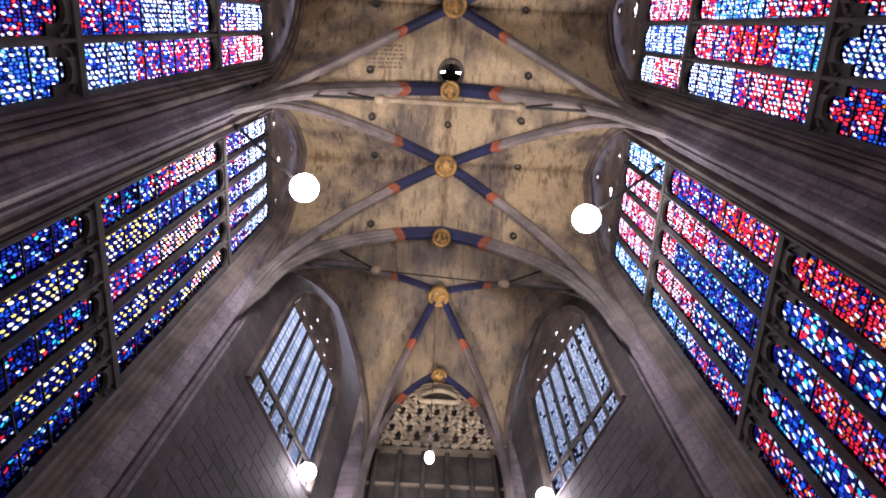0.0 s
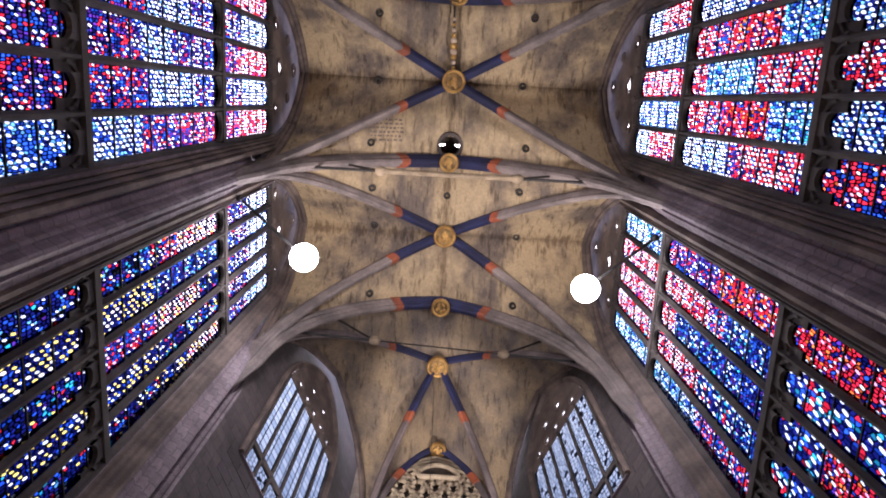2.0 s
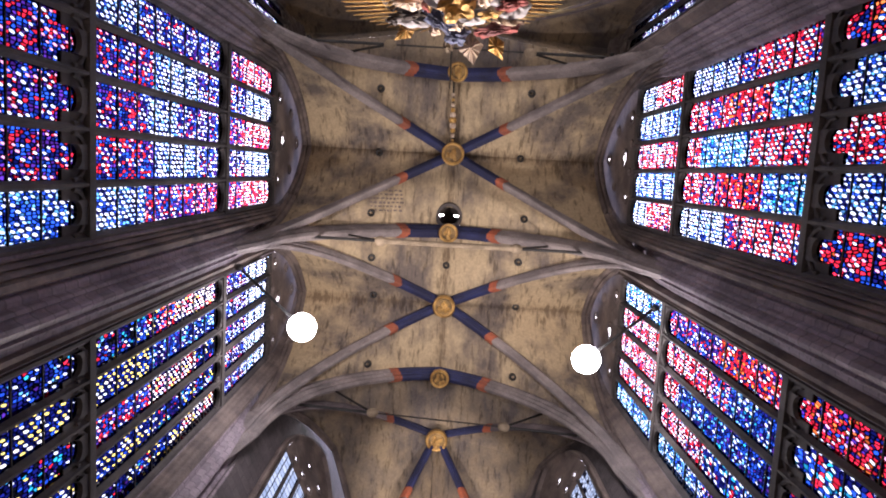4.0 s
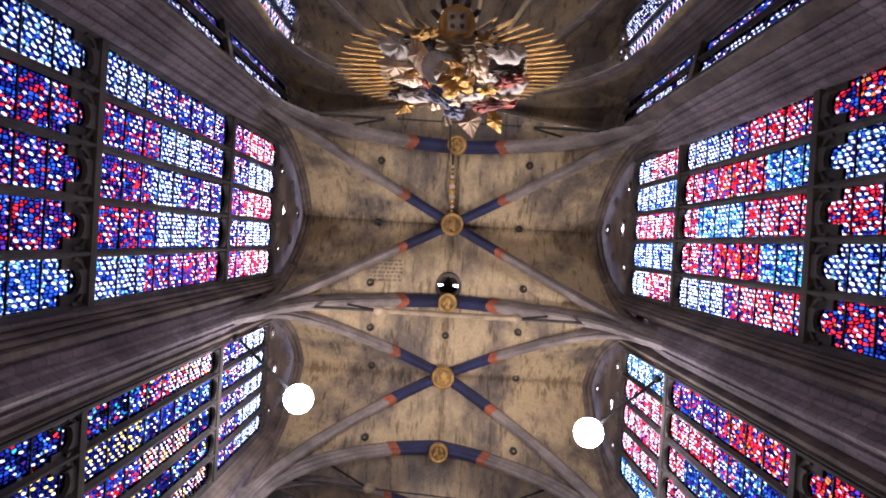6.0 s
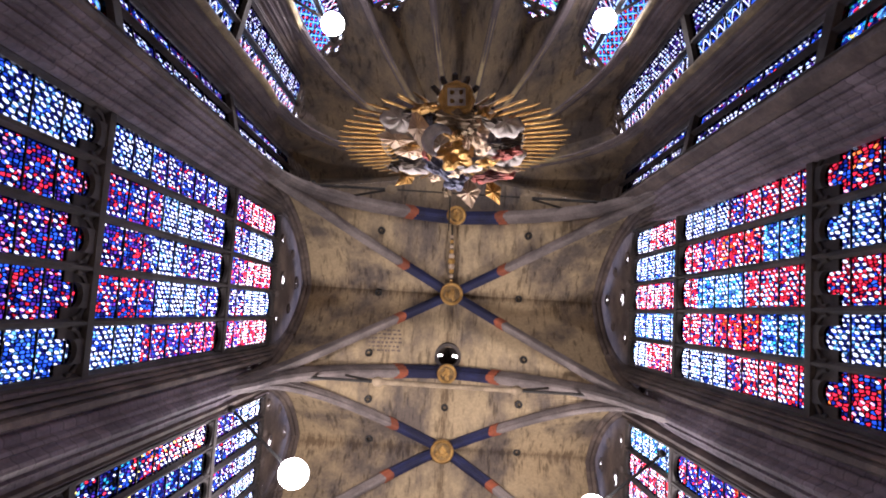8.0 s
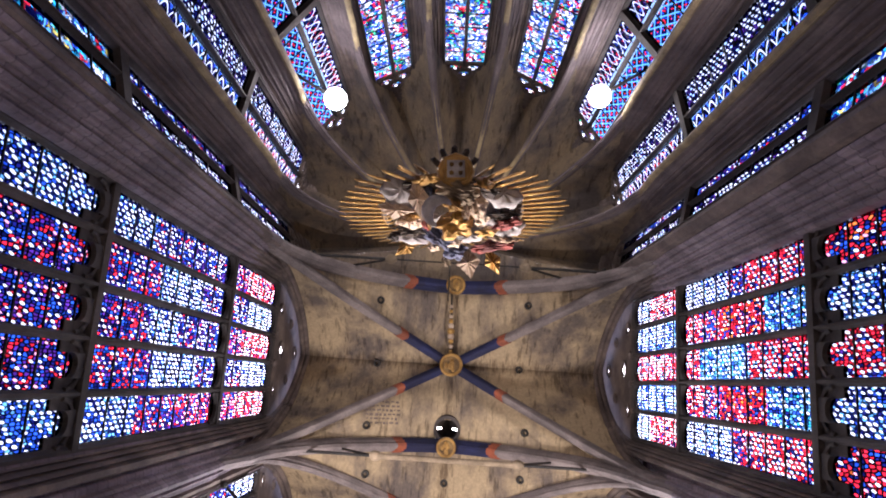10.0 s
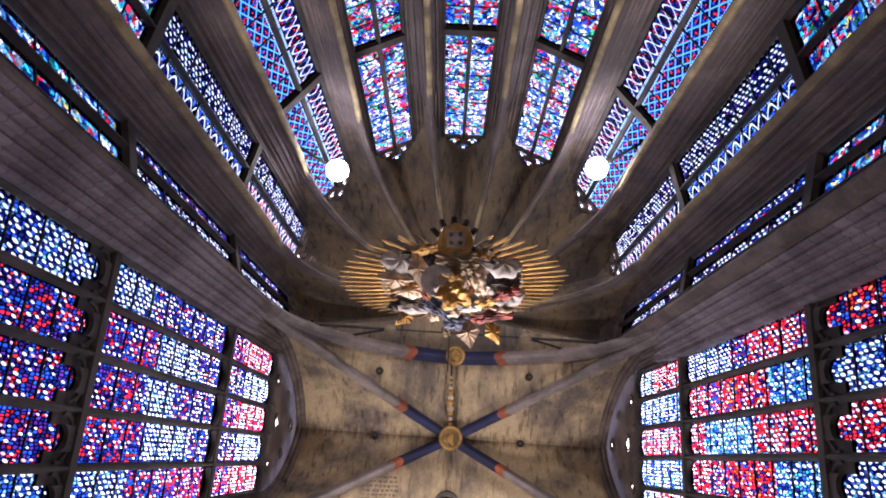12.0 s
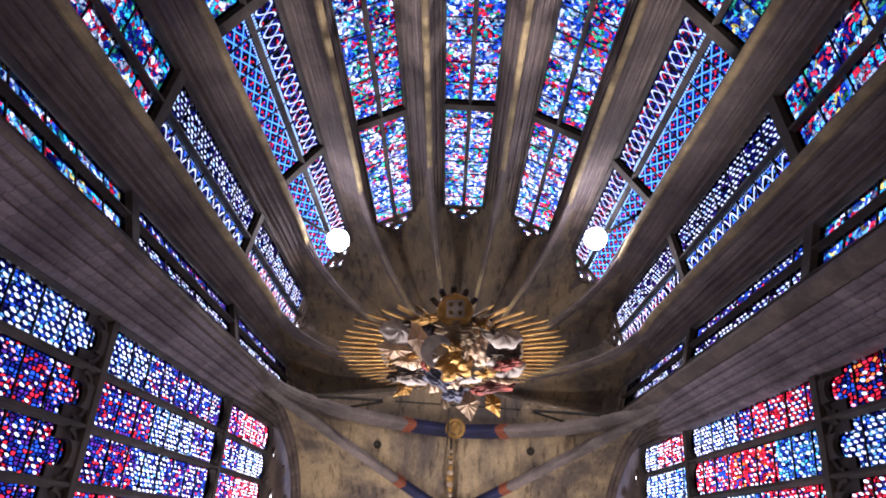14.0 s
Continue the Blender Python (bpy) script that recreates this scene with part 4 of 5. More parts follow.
# ---- west end ----
west_wall = thing("wall_west", "dark block stone wall narrowing to the west", "wall", "", "structure")
for s in (-1, 1):
    a, b = Vector((s * 6.55, 8.7, 0)), Vector((s * 3.28, 16.16, 0))
    d = (b - a).normalized()
    inn = Vector((-d.y, d.x, 0)) * s
    if s < 0:
        inn = Vector((d.y, -d.x, 0))
    if inn.x * s > 0:
        inn = -inn
    ax = d if s > 0 else -d
    L = (b - a).length
    begin = 1.2 if s > 0 else 0.6
    near, far = 2.15, 6.15
    c = a + d * (near + far) / 2
    m = Matrix.Translation(c) @ Matrix(((ax.x, inn.x, 0), (ax.y, inn.y, 0), (0, 0, 1))).to_4x4()
    half = (far - near) / 2
    before, after = (near + far) / 2 - begin, L - (near + far) / 2
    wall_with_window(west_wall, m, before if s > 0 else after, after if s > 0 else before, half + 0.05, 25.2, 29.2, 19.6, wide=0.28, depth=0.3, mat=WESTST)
    win = thing("window_%d" % (14 + (s > 0)), "six-light window of pale grey-blue clear leaded glass", "window", "west windows", "structure")
    make("sill", *bar(m, -half - 0.2, half + 0.2, 19.56, 19.62, 0.0, 0.08), STONE, win)
    wid = 2 * half / 6
    for k in range(7):
        make("mullion", *bar(m, -half + wid * k - 0.05, -half + wid * k + 0.05, 19.6, 25.9, -0.04, 0.06), TRACERY, win)
    make("transom", *bar(m, -half, half, 20.55, 20.8, -0.04, 0.06), TRACERY, win)
    for k in range(6):
        a0, a1 = -half + wid * k + 0.05, -half + wid * (k + 1) - 0.05
        pane(win, SG["grey" if s < 0 else "grey_cells"], m, a0, a1, 20.8, 25.95)
        pane(win, SG["grey_cells"], m, a0, a1, 19.6, 20.55)
    head_plate(win, m, half + 0.04, 25.2, 29.2, 25.7, [(-half + wid * k, 26.25, 0.16) for k in (1, 2, 3, 4, 5)] + [(-0.5, 27.3, 0.18), (0.5, 27.3, 0.18)], SG["grey"])
    pier((WX + s * (WEST + 0.3), YEND + 0.02), (-s * 0.55, -0.83, 0), 0.55, 0.5)

ZT = 24.62                   # foot of the carved screen
make("panel", *box(WX - WEST - 0.9, WX + WEST + 0.9, YEND, YEND + 0.5, ZT, 33), BLIND, west_wall)
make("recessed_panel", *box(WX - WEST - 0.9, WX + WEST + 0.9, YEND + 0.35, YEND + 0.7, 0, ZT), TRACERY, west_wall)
for k in range(6):
    x = WX - 2.35 + 0.94 * k
    make("shaft", *tube([(x, YEND + 0.25, 2), (x, YEND + 0.25, ZT + 0.05)], 0.1, 8), TRACERY, west_wall)
for z in (20.4, 22.6):
    make("ledge", *box(WX - WEST, WX + WEST, YEND + 0.28, YEND + 0.36, z, z + 0.16), BLIND, west_wall)

# carved blind tracery under the west arch: flowing interlaced bands with cusps inside an arched field
screen = thing("blind_tracery", "carved beige stone tracery screen under the west arch", "tracery", "", "structure")
ZK = 29.75                   # crown of the west arch
def field_top(x):
    return ZT + 0.5 + (ZK - ZT - 0.75) * shape(min(1.0, abs(x - WX) / (WEST + 0.35)))
bands, cusps = [], []
for row in range(6):
    n = 7 - (row + 1) // 2
    for col in range(n):
        x = WX + (col - (n - 1) / 2) * (0.74 if row % 2 else 0.78)
        z = ZT + 0.28 + row * 0.66
        if z + 0.5 > field_top(x) or (abs(x - WX) < 1.0 and z > 28.0):
            continue
        for sg in (-1, 1):
            flow = [Vector((x + sg * 0.4 * math.sin(math.pi * q / 10) * (1 - 0.25 * q / 10), YEND - 0.16 - 0.05 * (sg > 0), z - 0.3 + 0.95 * q / 10)) for q in range(11)]
            bands.append(tube(flow, [0.05 + 0.05 * math.sin(math.pi * q / 10) for q in range(11)], 6))
            for t in (0.35, 0.7):
                c = Vector((x + sg * 0.36 * math.sin(math.pi * t), YEND - 0.18, z - 0.3 + 0.95 * t))
                cusps.append(tube([c, c + Vector((-sg * 0.2, -0.05, 0.05))], [0.06, 0.1], 6))
        if row == 0:
            cusps.append(ball((x, YEND - 0.2, z - 0.34), 0.17, 8, 6, (1.2, 0.7, 0.8), 0.5))
            cusps.append(ball((x + 0.37, YEND - 0.2, z - 0.3), 0.13, 8, 6, (1.2, 0.7, 0.8), 0.5))
xs = [WX - WEST + 0.08 + (2 * WEST - 0.16) * q / 28 for q in range(29)]
# flat dark sheet close to the panel, painting the shade between the bands
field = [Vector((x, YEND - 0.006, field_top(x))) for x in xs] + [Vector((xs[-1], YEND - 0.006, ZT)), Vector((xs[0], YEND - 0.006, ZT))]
make("tracery_field", field, [tuple(range(len(field)))], TRACERY, screen, "dark flat sheet painting the shade behind the tracery")
make("tracery_bands", *join(bands), BLIND, screen)
make("cusps", *join(cusps), BLIND, screen)
for k in range(3):
    c = [Vector((x, YEND - 0.2 - 0.03 * k, field_top(x) - 0.12 - 0.3 * k)) for x in xs[1 + k:-1 - k]]
    make("tracery_arch", *tube(c, 0.1 - 0.015 * k, 6), BLIND, screen)
oc = [(WX + 0.09 + 0.86 * math.cos(t), YEND - 0.4, 27.8 + 0.46 * math.sin(t) - 0.16 * math.cos(2 * t)) for t in [2 * math.pi * q / 28 for q in range(29)]]
make("oculus_rim", *tube(oc, 0.11, 8), BLIND, screen)
# flat dark disc in place of a hole: its unlit depth as colour
make("oculus_dark", [Vector((x, YEND - 0.36, z)) for x, _, z in oc[:-1]], [tuple(range(28))], DARKW, screen, "dark flat oval painting the depth of an opening")
warch = thing("arch_west", "painted stone arch against the west wall", "arch", "transverse arches", "structure")
for s in (-1, 1):
    ends = ((WX, YEND - 0.35), (WX + s * WEST, YEND - 0.35))
    for ob in (rib(warch, *ends, size=0.48, name="arch_half", mat=APSEST), rib(warch, *ends, 0, 0.56, BLUEP, 0.48, "painted_rib", 0.012, 12),
               rib(warch, *ends, 0.56, 0.66, REDP, 0.48, "red_band", 0.022, 3)):
        ob.location.z = ZK - ZV + 0.35
keystone(warch, (WX + 0.05, YEND - 0.45, ZK - 0.1), 0.36)

floor = make("floor", *box(-9, 9, -15, 22, -0.3, 0), FLOORM)
tagged(floor, "grey stone paved church floor", "floor", "", "structure")

# ---- round opening in the vault ----
drum = thing("vault_oculus", "round dark opening in the vault with a stone rim", "opening", "", "structure")
hc = Vector((HOLE[0], HOLE[1], 31.5))
prof = [(0.44, -0.12), (0.58, -0.12), (0.62, 0.0), (0.62, 0.9), (0.44, 0.9)]
def lathe(c, prof, n=28, skip=()):
    verts, faces = [], []
    for a, b in prof:
        for j in range(n):
            t = 2 * math.pi * j / n
            verts.append(c + Vector((a * math.cos(t), a * math.sin(t), b)))
    for k in range(len(prof) - 1):
        for j in range(n):
            if (k, j) in skip:
                continue
            j2 = (j + 1) % n
            faces.append((k * n + j, k * n + j2, (k + 1) * n + j2, (k + 1) * n + j))
    return verts, faces
make("rim", *lathe(hc, prof + [prof[0]]), TRACERY, drum)
gaps = {(2, j) for j in (0, 13)}
make("lantern", *lathe(hc, [(0.6, 0.9), (0.6, 1.1), (0.46, 1.12), (0.24, 1.12), (0.001, 1.14)], 28, gaps), DARKW, drum)

# ---- ties under the arches ----
def tie(y, beam, lean=0.0):
    t = thing("arch_tie", "dark iron tie rods with round wooden knobs under a stone arch" if not beam else "pale wooden tie beam with iron rods under a stone arch", "tie rod", "arch ties")
    z = 26.6
    for s in (-1, 1):
        ye, yk = y + s * lean, y + s * lean * 0.46
        make("rod", *tube([(s * 5.5, ye, z), (s * 2.55, yk, z)], 0.055, 8), IRON, t)
        make("plate", *box(s * 5.5 - 0.06, s * 5.5 + 0.06, ye - 0.14, ye + 0.14, z - 0.16, z + 0.16), IRON, t)
        make("strut", *tube([(s * 2.6, yk, z + 0.05), (s * 4.45, y + s * lean * 0.8, 28.75)], 0.045, 8), IRON, t)
        make("knob", *ball((s * 2.55, yk, z), 0.19, 14, 8, (1.25, 1, 1)), WOOD, t, "round wooden knob")
    if beam:
        make("beam", *tube([(-2.45, y, z), (-2.2, y, z), (2.2, y, z), (2.45, y, z)], [0.13, 0.1, 0.1, 0.13], 12), WOOD, t)
    else:
        make("thin_rod", *tube([(-2.5, y - lean * 0.46, z), (2.5, y + lean * 0.46, z)], 0.03, 6), IRON, t)
tie(-4.5, False)
tie(2.68, True)
tie(9.5, False, 0.3)

# ---- gilded beads along the crown of the vault ----
garland = thing("bead_garland", "string of gilded beads hanging along the vault crown", "garland")
make("cord", *tube([(-0.05, -1.3, 31.1), (-0.15, -3.9, 30.95)], 0.04, 6), IRON, garland)
for k in range(10):
    u = k / 9
    r = 0.08 + 0.085 * math.exp(-((u - 0.42) / 0.22) ** 2)
    make("bead", *ball((-0.05 - 0.09 * u, -1.4 - 1.95 * u, 31.08 - 0.1 * u), r, 12, 8), CREAM if k % 2 else GOLD, garland)

# ---- iron rings in the vault ----
hook = thing("vault_ring", "small iron ring set into the vault plaster", "iron ring", "vault rings")
make("ring", *lathe(Vector((0, 0, 0)), [(0.06, 0.02), (0.09, -0.05), (0.15, -0.05), (0.17, 0.1)], 14), IRON, hook)
spots = [(-3.25, -0.7), (3.0, -0.8), (-3.14, -3.3), (3.1, -3.45), (3.15, 1.75), (-3.3, 1.85), (3.05, 3.6), (-3.2, 3.75), (-3.2, 5.65), (3.25, 5.85),
         (-3.15, 8.4), (3.15, 8.6), (0.0, 4.15), (-1.2, 13.4), (1.2, 13.4), (0, 14.6)]
def web_height(x, y):
    if y < YB:
        c, half = Y2, (YB - YA) / 2
    elif y < YC:
        c, half = Y1, (YC - YB) / 2
    else:
        c, half = YW, 5.3
    return ZS + RISE * max(shape(x / HALF), shape((y - c) / half))
for k, (x, y) in enumerate(spots):
    at = pose(x, y, web_height(x, y) - 0.08)
    if k == 0:
        hook.matrix_basis = at
    else:
        copy_thing(hook, at)

# ---- faint painted block of marks on the plaster ----
rnd = random.Random(4)
marks = []
for row in range(6):
    u = 0.0
    while u < 1.25:
        w = rnd.uniform(0.06, 0.16)
        x, y = -3.4 + u + row * 0.02, 0.85 + row * 0.17
        v, f = box(x, x + w, y, y + rnd.uniform(0.05, 0.1), -0.004, 0.004)
        marks.append(([Vector((p.x, p.y, web_height(p.x, p.y) - 0.012 + p.z)) for p in v], f))
        u += w + rnd.uniform(0.04, 0.08)
ins = make("painted_marks", *join(marks), HEADST)
tagged(ins, "faint block of illegible dark painted marks on vault plaster", "inscription", "", "stuff")

# ---- floodlights ----
for (p, aim) in LAMPS:
    f = thing("floodlight", "round white floodlight glowing on a wall bracket", "floodlight", "floodlights")
    v = Vector(p)
    sx, reach = (1 if p[0] > 0 else -1), 2.6
    out = Vector((sx * 0.74, -0.67, 0))
    if p[1] < -8:
        out = (v - APSE - Vector((0, 0, v.z))).normalized()
        out.z, reach = 0, 1.75
    elif p[1] > 12:
        out, reach = Vector((sx * 0.9, 0.35, 0)).normalized(), 1.3
    # globe radii are oversized to take in the glare round the lamps
    big = 0.44 if 0 < p[1] < 12 else 0.36 if p[1] < 0 else 0.28
    make("bulb", *ball(v, big, 20, 12), BULB, f, "glowing white globe", True).visible_shadow = False
    make("bracket", *tube([v + out * big * 0.9, v + out * reach + Vector((0, 0, -0.1))], 0.05, 8), IRON, f)
    make("mount", *ball(v + out * reach + Vector((0, 0, -0.1)), 0.12, 8, 6), IRON, f)

pend = thing("pendant_lamp", "small glowing pendant lamp on thin cables", "pendant lamp")
pv = Vector(PENDANT)
make("bulb", *lathe(pv, [(0.001, -0.16), (0.13, -0.14), (0.15, 0.0), (0.12, 0.16), (0.001, 0.18)], 16), BULB, pend, "glowing glass").visible_shadow = False
make("cap", *lathe(pv, [(0.14, 0.18), (0.1, 0.3), (0.05, 0.42), (0.001, 0.43)], 12), IRON, pend)
top = pv + Vector((0, 0, 1.25))
for s in (-1, 1):
    make("wire", *tube([pv + Vector((0.12 * s, 0, 0.3)), top], 0.012, 5), GREYC, pend)
make("cable", *tube([top, Vector((top.x, top.y, 31.4))], 0.012, 5), IRON, pend)
make("finial", *ball(top, 0.05, 8, 6), GREYC, pend)

# ---- hanging ray wreath with plain carved forms ----
TURN = Matrix.Translation(EYE) @ Matrix.Rotation(radians(-3.86), 4, "Z") @ Matrix.Translation((0.2, -3.6, -1.6))
wreath = thing("hanging_ray_wreath", "gilded ray wreath with painted carved forms hanging on a rod", "sculpture")
wreath.matrix_basis = TURN
rnd = random.Random(7)
CZ, WA, WB = 15.75, 1.46, 2.7
RAYS = 104
for k in range(RAYS):
    t = 2 * math.pi * k / RAYS
    c, s_ = math.cos(t), math.sin(t)
    if s_ < 0 and abs(c) < 0.2:
        continue
    p0 = Vector((WA * c, 0.06 * (k % 2), CZ + WB * s_))
    n = Vector((c / WA, 0, s_ / WB)).normalized()
    n = (n * 0.75 + Vector((c, 0, s_)) * 0.25).normalized()
    L = rnd.uniform(0.86, 1.0) * (1.0 if k % 2 else 0.8) + (0.12 if s_ < -0.75 else 0.0)
    q = Vector((-n.z, 0, n.x))
    wv = []
    for d, w in ((-0.12, 0.034), (L * 0.45, 0.031), (L * 0.85, 0.026), (L, 0.01)):
        for a, b in ((-1, 0), (-0.6, -0.7), (0.6, -0.7), (1, 0), (0.6, 0.7), (-0.6, 0.7)):
            wv.append(p0 + n * d + q * w * a + Vector((0, 1, 0)) * w * b)
    wf = [(r * 6 + j, r * 6 + (j + 1) % 6, r * 6 + 6 + (j + 1) % 6, r * 6 + 6 + j) for r in range(3) for j in range(6)] + [(5, 4, 3, 2, 1, 0), tuple(range(18, 24))]
    make("ray", wv, wf, GOLD, wreath)
ringp = [(WA * math.cos(t), 0, CZ + WB * math.sin(t)) for t in [2 * math.pi * q / 48 for q in range(49)]]
make("hoop", *tube(ringp, 0.08, 8), DARKW, wreath, "dark wooden hoop")


def relief(kind, su, sv, seed):
    """A carved patch facing along its z axis: a leaf, a scalloped cloud or folded drapery, with a closed back."""
    rings, segs, ph = 6, 28, seed * 1.7
    verts, faces = [Vector((0, 0, 0.16))], []
    for i in range(1, rings + 1):
        r = i / rings
        for j in range(segs):
            a = 2 * math.pi * j / segs
            ca, sa = math.cos(a), math.sin(a)
            if kind == "leaf":
                edge, h = 1.25 / (abs(ca) + abs(sa)) ** 1.1, 0.1 * (1 - r) + 0.025 * math.cos(11 * a + ph)
            elif kind == "cloud":
                edge, h = 1 + 0.09 * math.cos(7 * a + ph), 0.15 * math.sqrt(1 - r * r * 0.98) + 0.03 * math.cos(7 * a + ph + 4 * r)
            else:
                edge = 1 + 0.16 * math.cos(5 * a + ph) + 0.09 * math.cos(9 * a + 2 * ph)
                h = 0.14 * (1 - r * r) + 0.055 * math.sin(7 * r * ca + 3 * r * sa + ph) + 0.03 * math.sin(15 * r * sa + 5 * r * ca)
            verts.append(Vector((su * r * edge * ca, sv * r * edge * sa, h)))
    for j in range(segs):
        j2 = (j + 1) % segs
        faces.append((0, 1 + j, 1 + j2))
        for i in range(rings - 1):
            faces.append((1 + i * segs + j, 1 + (i + 1) * segs + j, 1 + (i + 1) * segs + j2, 1 + i * segs + j2))
    back = len(verts)
    for j in range(segs):
        verts.append(verts[1 + (rings - 1) * segs + j] * 0.9 + Vector((0, 0, -0.16)))
    last = 1 + (rings - 1) * segs
    for j in range(segs):
        j2 = (j + 1) % segs
        faces.append((last + j, back + j, back + j2, last + j2))
    faces.append(tuple(back + j for j in range(segs - 1, -1, -1)))
    return verts, faces


FACING = Matrix(((1, 0, 0), (0, -0.968, 0.248), (0, -0.248, -0.968))).to_4x4()   # leaning forward and down to the nave
def carve(name, kind, mat, rows):
    """Carved pieces: x, forward, height, half width, half depth, turn in degrees."""
    for k, (x, fw, z, su, sv, rot) in enumerate(rows):
        m = Matrix.Translation((x, fw, z)) @ FACING @ Euler((rnd.uniform(-0.2, 0.2), rnd.uniform(-0.2, 0.2), radians(rot))).to_matrix().to_4x4()
        grow = 1.08 if kind != "drape" else 1.0
        v, f = relief(kind, su * grow, sv * grow, k + len(name))
        make(name, [m @ p for p in v], f, mat, wreath, "", kind == "cloud")


carve("cloud", "cloud", GREYC, [(-0.98, 0.15, 13.18, 0.31, 0.30, 0), (-1.11, 0.20, 14.14, 0.22, 0.18, 20), (0.92, 0.15, 13.65, 0.33, 0.24, -15), (1.22, 0.20, 15.96, 0.35, 0.24, 10), (0.79, 0.25, 14.71, 0.30, 0.22, 0), (-0.93, 0.30, 16.58, 0.42, 0.15, -10), (0.35, 0.40, 15.93, 0.34, 0.16, 0), (1.15, 0.10, 14.87, 0.23, 0.22, 0), (-0.25, 0.42, 14.02, 0.23, 0.25, 0)])
# dark backing pieces that paint the shade in gaps between the carvings
carve("shade", "drape", DARKW, [(-1.00, 0.22, 13.54, 0.29, 0.12, -8), (1.04, 0.30, 14.42, 0.35, 0.14, 15), (-0.52, 0.12, 13.05, 0.42, 0.11, 5), (-0.24, 0.25, 13.04, 0.24, 0.15, 0), (-0.89, 0.36, 15.77, 0.43, 0.12, 5), (0.49, 0.12, 13.44, 0.34, 0.11, -10), (0.18, 0.10, 12.84, 0.19, 0.11, 0), (-1.29, 0.30, 16.57, 0.18, 0.10, 0)])
carve("robe", "drape", GOLD, [(0.04, 0.75, 13.33, 0.37, 0.29, 35), (-0.49, 0.50, 13.39, 0.08, 0.34, 8), (-0.80, 0.40, 14.04, 0.22, 0.08, -8), (0.71, 0.50, 15.20, 0.24, 0.10, 10), (-0.04, 0.62, 12.61, 0.18, 0.10, -20), (-0.49, 0.20, 12.47, 0.24, 0.08, 8), (0.52, 0.20, 12.76, 0.17, 0.09, -25)])
carve("figure_fold", "drape", CREAM, [(0.42, 0.50, 13.06, 0.16, 0.28, 10), (-0.79, 0.45, 14.54, 0.27, 0.12, -5), (-0.40, 0.60, 16.24, 0.13, 0.11, 0), (-0.00, 0.65, 15.54, 0.18, 0.11, 0), (1.12, 0.45, 16.11, 0.30, 0.09, -8), (0.53, 0.55, 13.96, 0.14, 0.11, 30), (0.22, 0.60, 13.17, 0.09, 0.17, -20)])
carve("wing", "leaf", CREAM, [(-1.06, 0.50, 13.31, 0.26, 0.15, -8), (-0.63, 0.45, 12.81, 0.14, 0.30, 10), (0.43, 0.60, 18.24, 0.23, 0.31, 10), (-0.89, 0.50, 14.23, 0.21, 0.11, 10)])
carve("gilt_wing", "leaf", GOLD, [(1.03, 0.60, 18.08, 0.16, 0.29, 25), (-1.04, 0.50, 16.75, 0.25, 0.14, 35)])
carve("mantle", "drape", BLUEC, [(-0.31, 0.60, 15.20, 0.34, 0.19, -30), (0.06, 0.55, 16.86, 0.28, 0.25, 0), (-0.47, 0.35, 13.03, 0.09, 0.19, -10), (-0.17, 0.60, 14.25, 0.11, 0.18, 20)])
carve("red_cloth", "drape", DARKRED, [(1.06, 0.50, 14.48, 0.30, 0.11, 15), (0.97, 0.50, 16.62, 0.52, 0.14, 8), (-0.51, 0.50, 14.27, 0.10, 0.17, 0), (0.69, 0.50, 17.09, 0.22, 0.10, 0)])
carve("carved_wood", "drape", WOOD, [(0.02, 0.35, 12.56, 0.35, 0.16, 0), (0.22, 0.42, 12.82, 0.19, 0.14, 20), (-0.11, 0.50, 18.42, 0.13, 0.18, 0), (0.05, 0.45, 12.82, 0.22, 0.10, -10)])
crown = [(-0.24 + 0.21 * math.cos(t), 0.95 - 0.21 * 0.968 * math.sin(t), 11.87 - 0.21 * 0.248 * math.sin(t)) for t in [math.pi * (0.2 + 1.2 * q / 14) for q in range(15)]]
make("crescent", *tube(crown, [0.02 + 0.085 * math.sin(math.pi * q / 14) for q in range(15)], 8), GREYC, wreath, "pale silvered crescent", True)
con = make("console", *lathe(Vector((0.02, 0.05, 12.45)), [(0.001, -0.02), (0.17, 0.0), (0.25, 0.02), (0.3, 0.12), (0.28, 0.3), (0.35, 0.42), (0.33, 0.6), (0.2, 0.95), (0.001, 1.0)], 8), GOLD, wreath, "worn gilded eight-sided console")
make("console_rim", *tube([(0.02 + 0.28 * math.cos(t), 0.05 + 0.28 * math.sin(t), 12.5) for t in [2 * math.pi * q / 8 for q in range(9)]], 0.05, 6), GOLD, con)
make("coat_plate", *box(-0.13, 0.17, -0.1, 0.2, 12.38, 12.43), GREYC, con, "square carved plate")
make("plate_frame", *tube([(-0.15, -0.12, 12.4), (0.19, -0.12, 12.4), (0.19, 0.22, 12.4), (-0.15, 0.22, 12.4), (-0.15, -0.12, 12.4)], 0.03, 6), GOLD, con)
for a in (0, 1):
    for b in (0, 1):
        make("coat_charge", *ball((-0.055 + 0.15 * a, -0.025 + 0.15 * b, 12.375), 0.04, 8, 5, (1, 1, 0.4), 0.5), BRONZE, con)
for k in range(5):
    t = math.pi * (1.15 + 0.175 * k)
    make("crest_point", *tube([(0.3 * math.cos(t), 0.05 + 0.3 * math.sin(t), 12.6), (0.41 * math.cos(t), 0.05 + 0.41 * math.sin(t), 12.45), (0.45 * math.cos(t), 0.05 + 0.45 * math.sin(t), 12.5)], [0.055, 0.05, 0.012], 6), DARKW, con)
make("rod", *tube([(0, 0, 18.3), (0, 0, 30.9)], 0.03, 6), IRON, wreath)

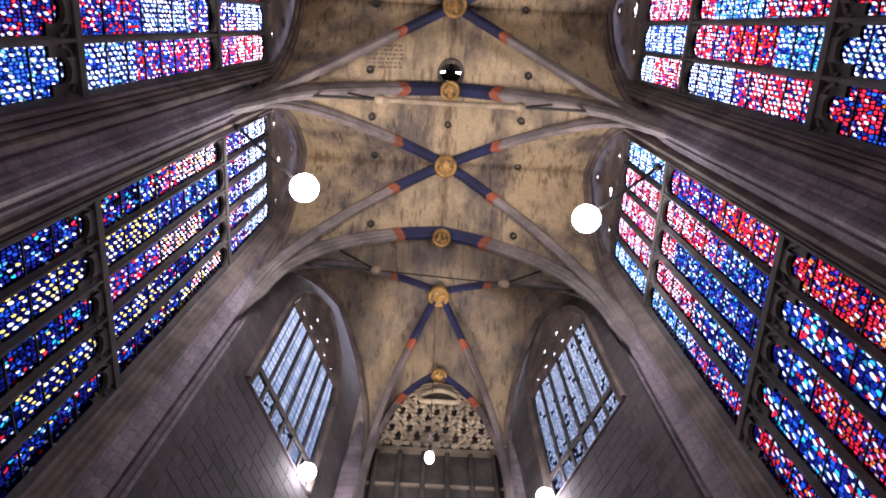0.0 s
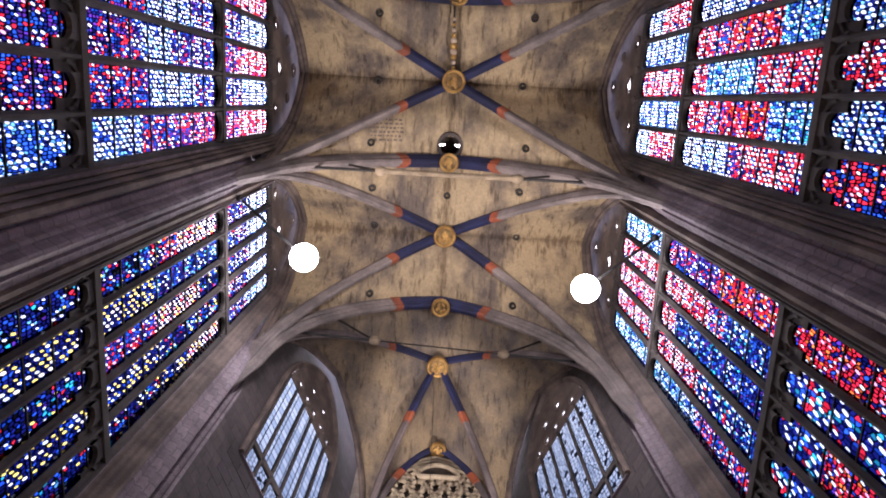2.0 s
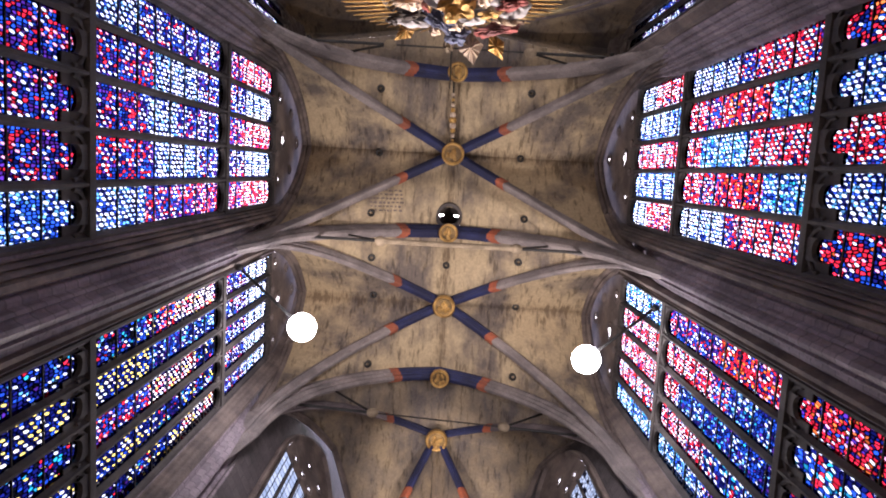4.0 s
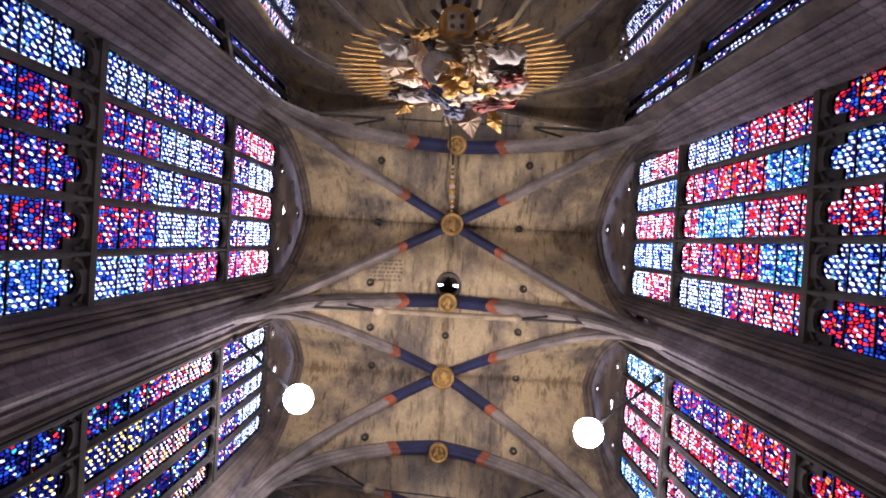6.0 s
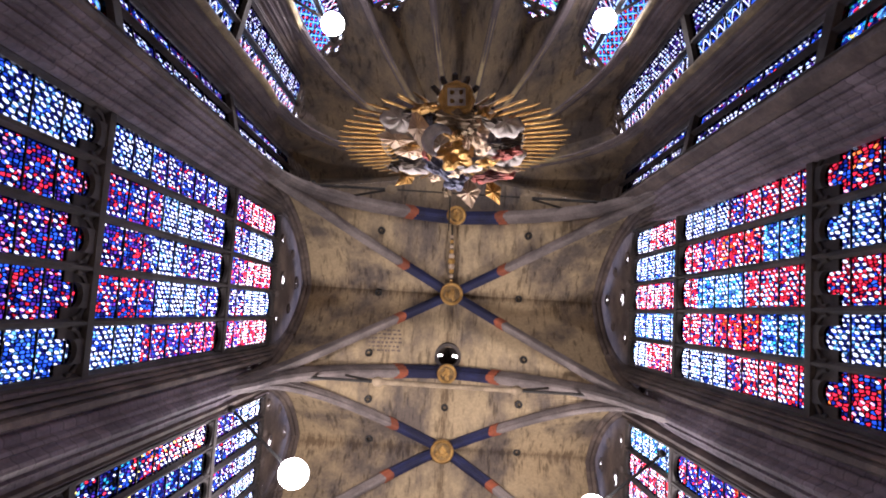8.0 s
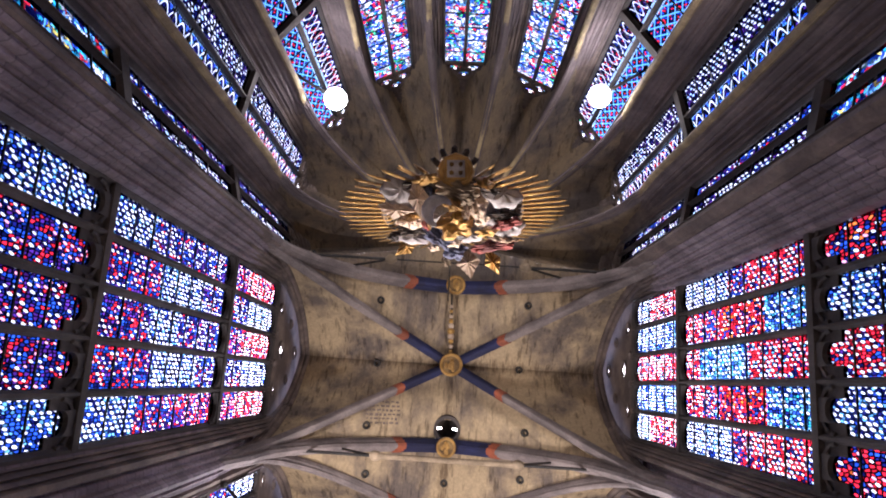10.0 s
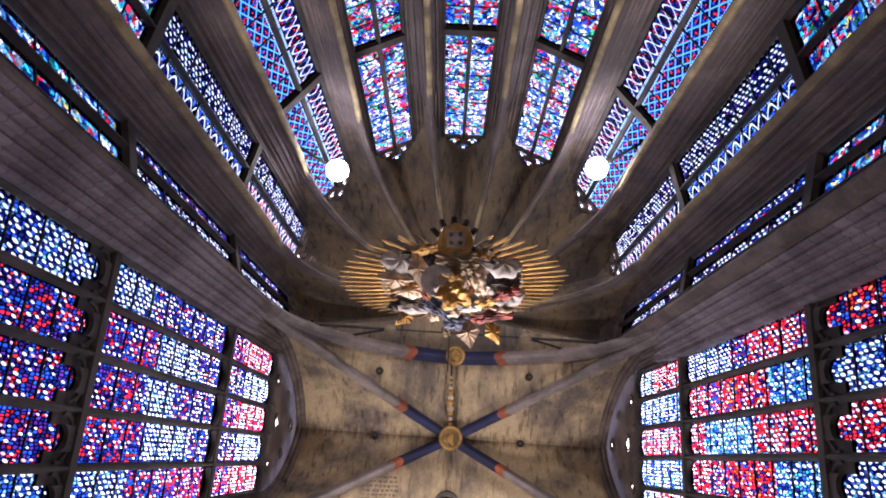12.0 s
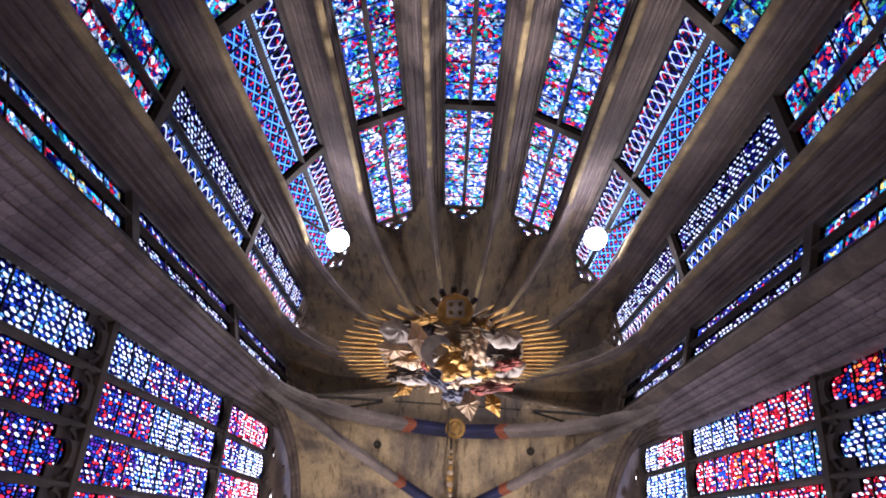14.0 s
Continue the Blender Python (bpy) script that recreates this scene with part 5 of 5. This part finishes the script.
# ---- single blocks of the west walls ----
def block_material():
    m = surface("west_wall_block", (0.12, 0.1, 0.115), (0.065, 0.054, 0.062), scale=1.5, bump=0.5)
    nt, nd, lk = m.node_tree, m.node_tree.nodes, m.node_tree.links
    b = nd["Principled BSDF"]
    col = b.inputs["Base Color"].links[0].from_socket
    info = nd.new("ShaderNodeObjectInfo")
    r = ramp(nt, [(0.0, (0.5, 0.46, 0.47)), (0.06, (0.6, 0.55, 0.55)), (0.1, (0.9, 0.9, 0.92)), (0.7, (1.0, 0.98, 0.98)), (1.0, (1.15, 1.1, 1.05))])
    lk.new(info.outputs["Random"], r.inputs[0])
    mu = add(nt, "ShaderNodeMixRGB", i0=1.0)
    mu.blend_type = "MULTIPLY"
    lk.new(col, mu.inputs[1])
    lk.new(r.outputs[0], mu.inputs[2])
    lk.new(mu.outputs[0], b.inputs["Base Color"])
    return m


BLOCK = block_material()
def block_mesh(w, h):
    e = 0.008
    v = [(-w / 2, 0, 0), (w / 2, 0, 0), (w / 2, 0, h), (-w / 2, 0, h),
         (-w / 2 + e, 0.014, e), (w / 2 - e, 0.014, e), (w / 2 - e, 0.014, h - e), (-w / 2 + e, 0.014, h - e)]
    me = bpy.data.meshes.new("block")
    me.from_pydata(v, [], [(0, 1, 5, 4), (1, 2, 6, 5), (2, 3, 7, 6), (3, 0, 4, 7), (4, 5, 6, 7)])
    me.materials.append(BLOCK)
    return me


rnd = random.Random(21)
WIDE = [0.5, 0.66, 0.82, 1.0]
SHAPES = {w: block_mesh(w - 0.012, 0.408) for w in WIDE}
for s in (-1, 1):
    a, b = Vector((s * 6.55, 8.7, 0)), Vector((s * 3.28, 16.16, 0))
    d = (b - a).normalized()
    inn = Vector((-d.y, d.x, 0))
    if inn.x * s > 0:
        inn = -inn
    turn = Matrix(((d.x, inn.x, 0), (d.y, inn.y, 0), (0, 0, 1))).to_4x4()
    for row in range(24):
        z, u = 9.3 + row * 0.42, (1.9 if s > 0 else 1.2) + (row % 2) * 0.3
        while u < 7.5:
            w = rnd.choice(WIDE)
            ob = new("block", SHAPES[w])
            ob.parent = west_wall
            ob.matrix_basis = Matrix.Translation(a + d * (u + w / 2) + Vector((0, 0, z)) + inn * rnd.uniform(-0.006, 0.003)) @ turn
            u += w
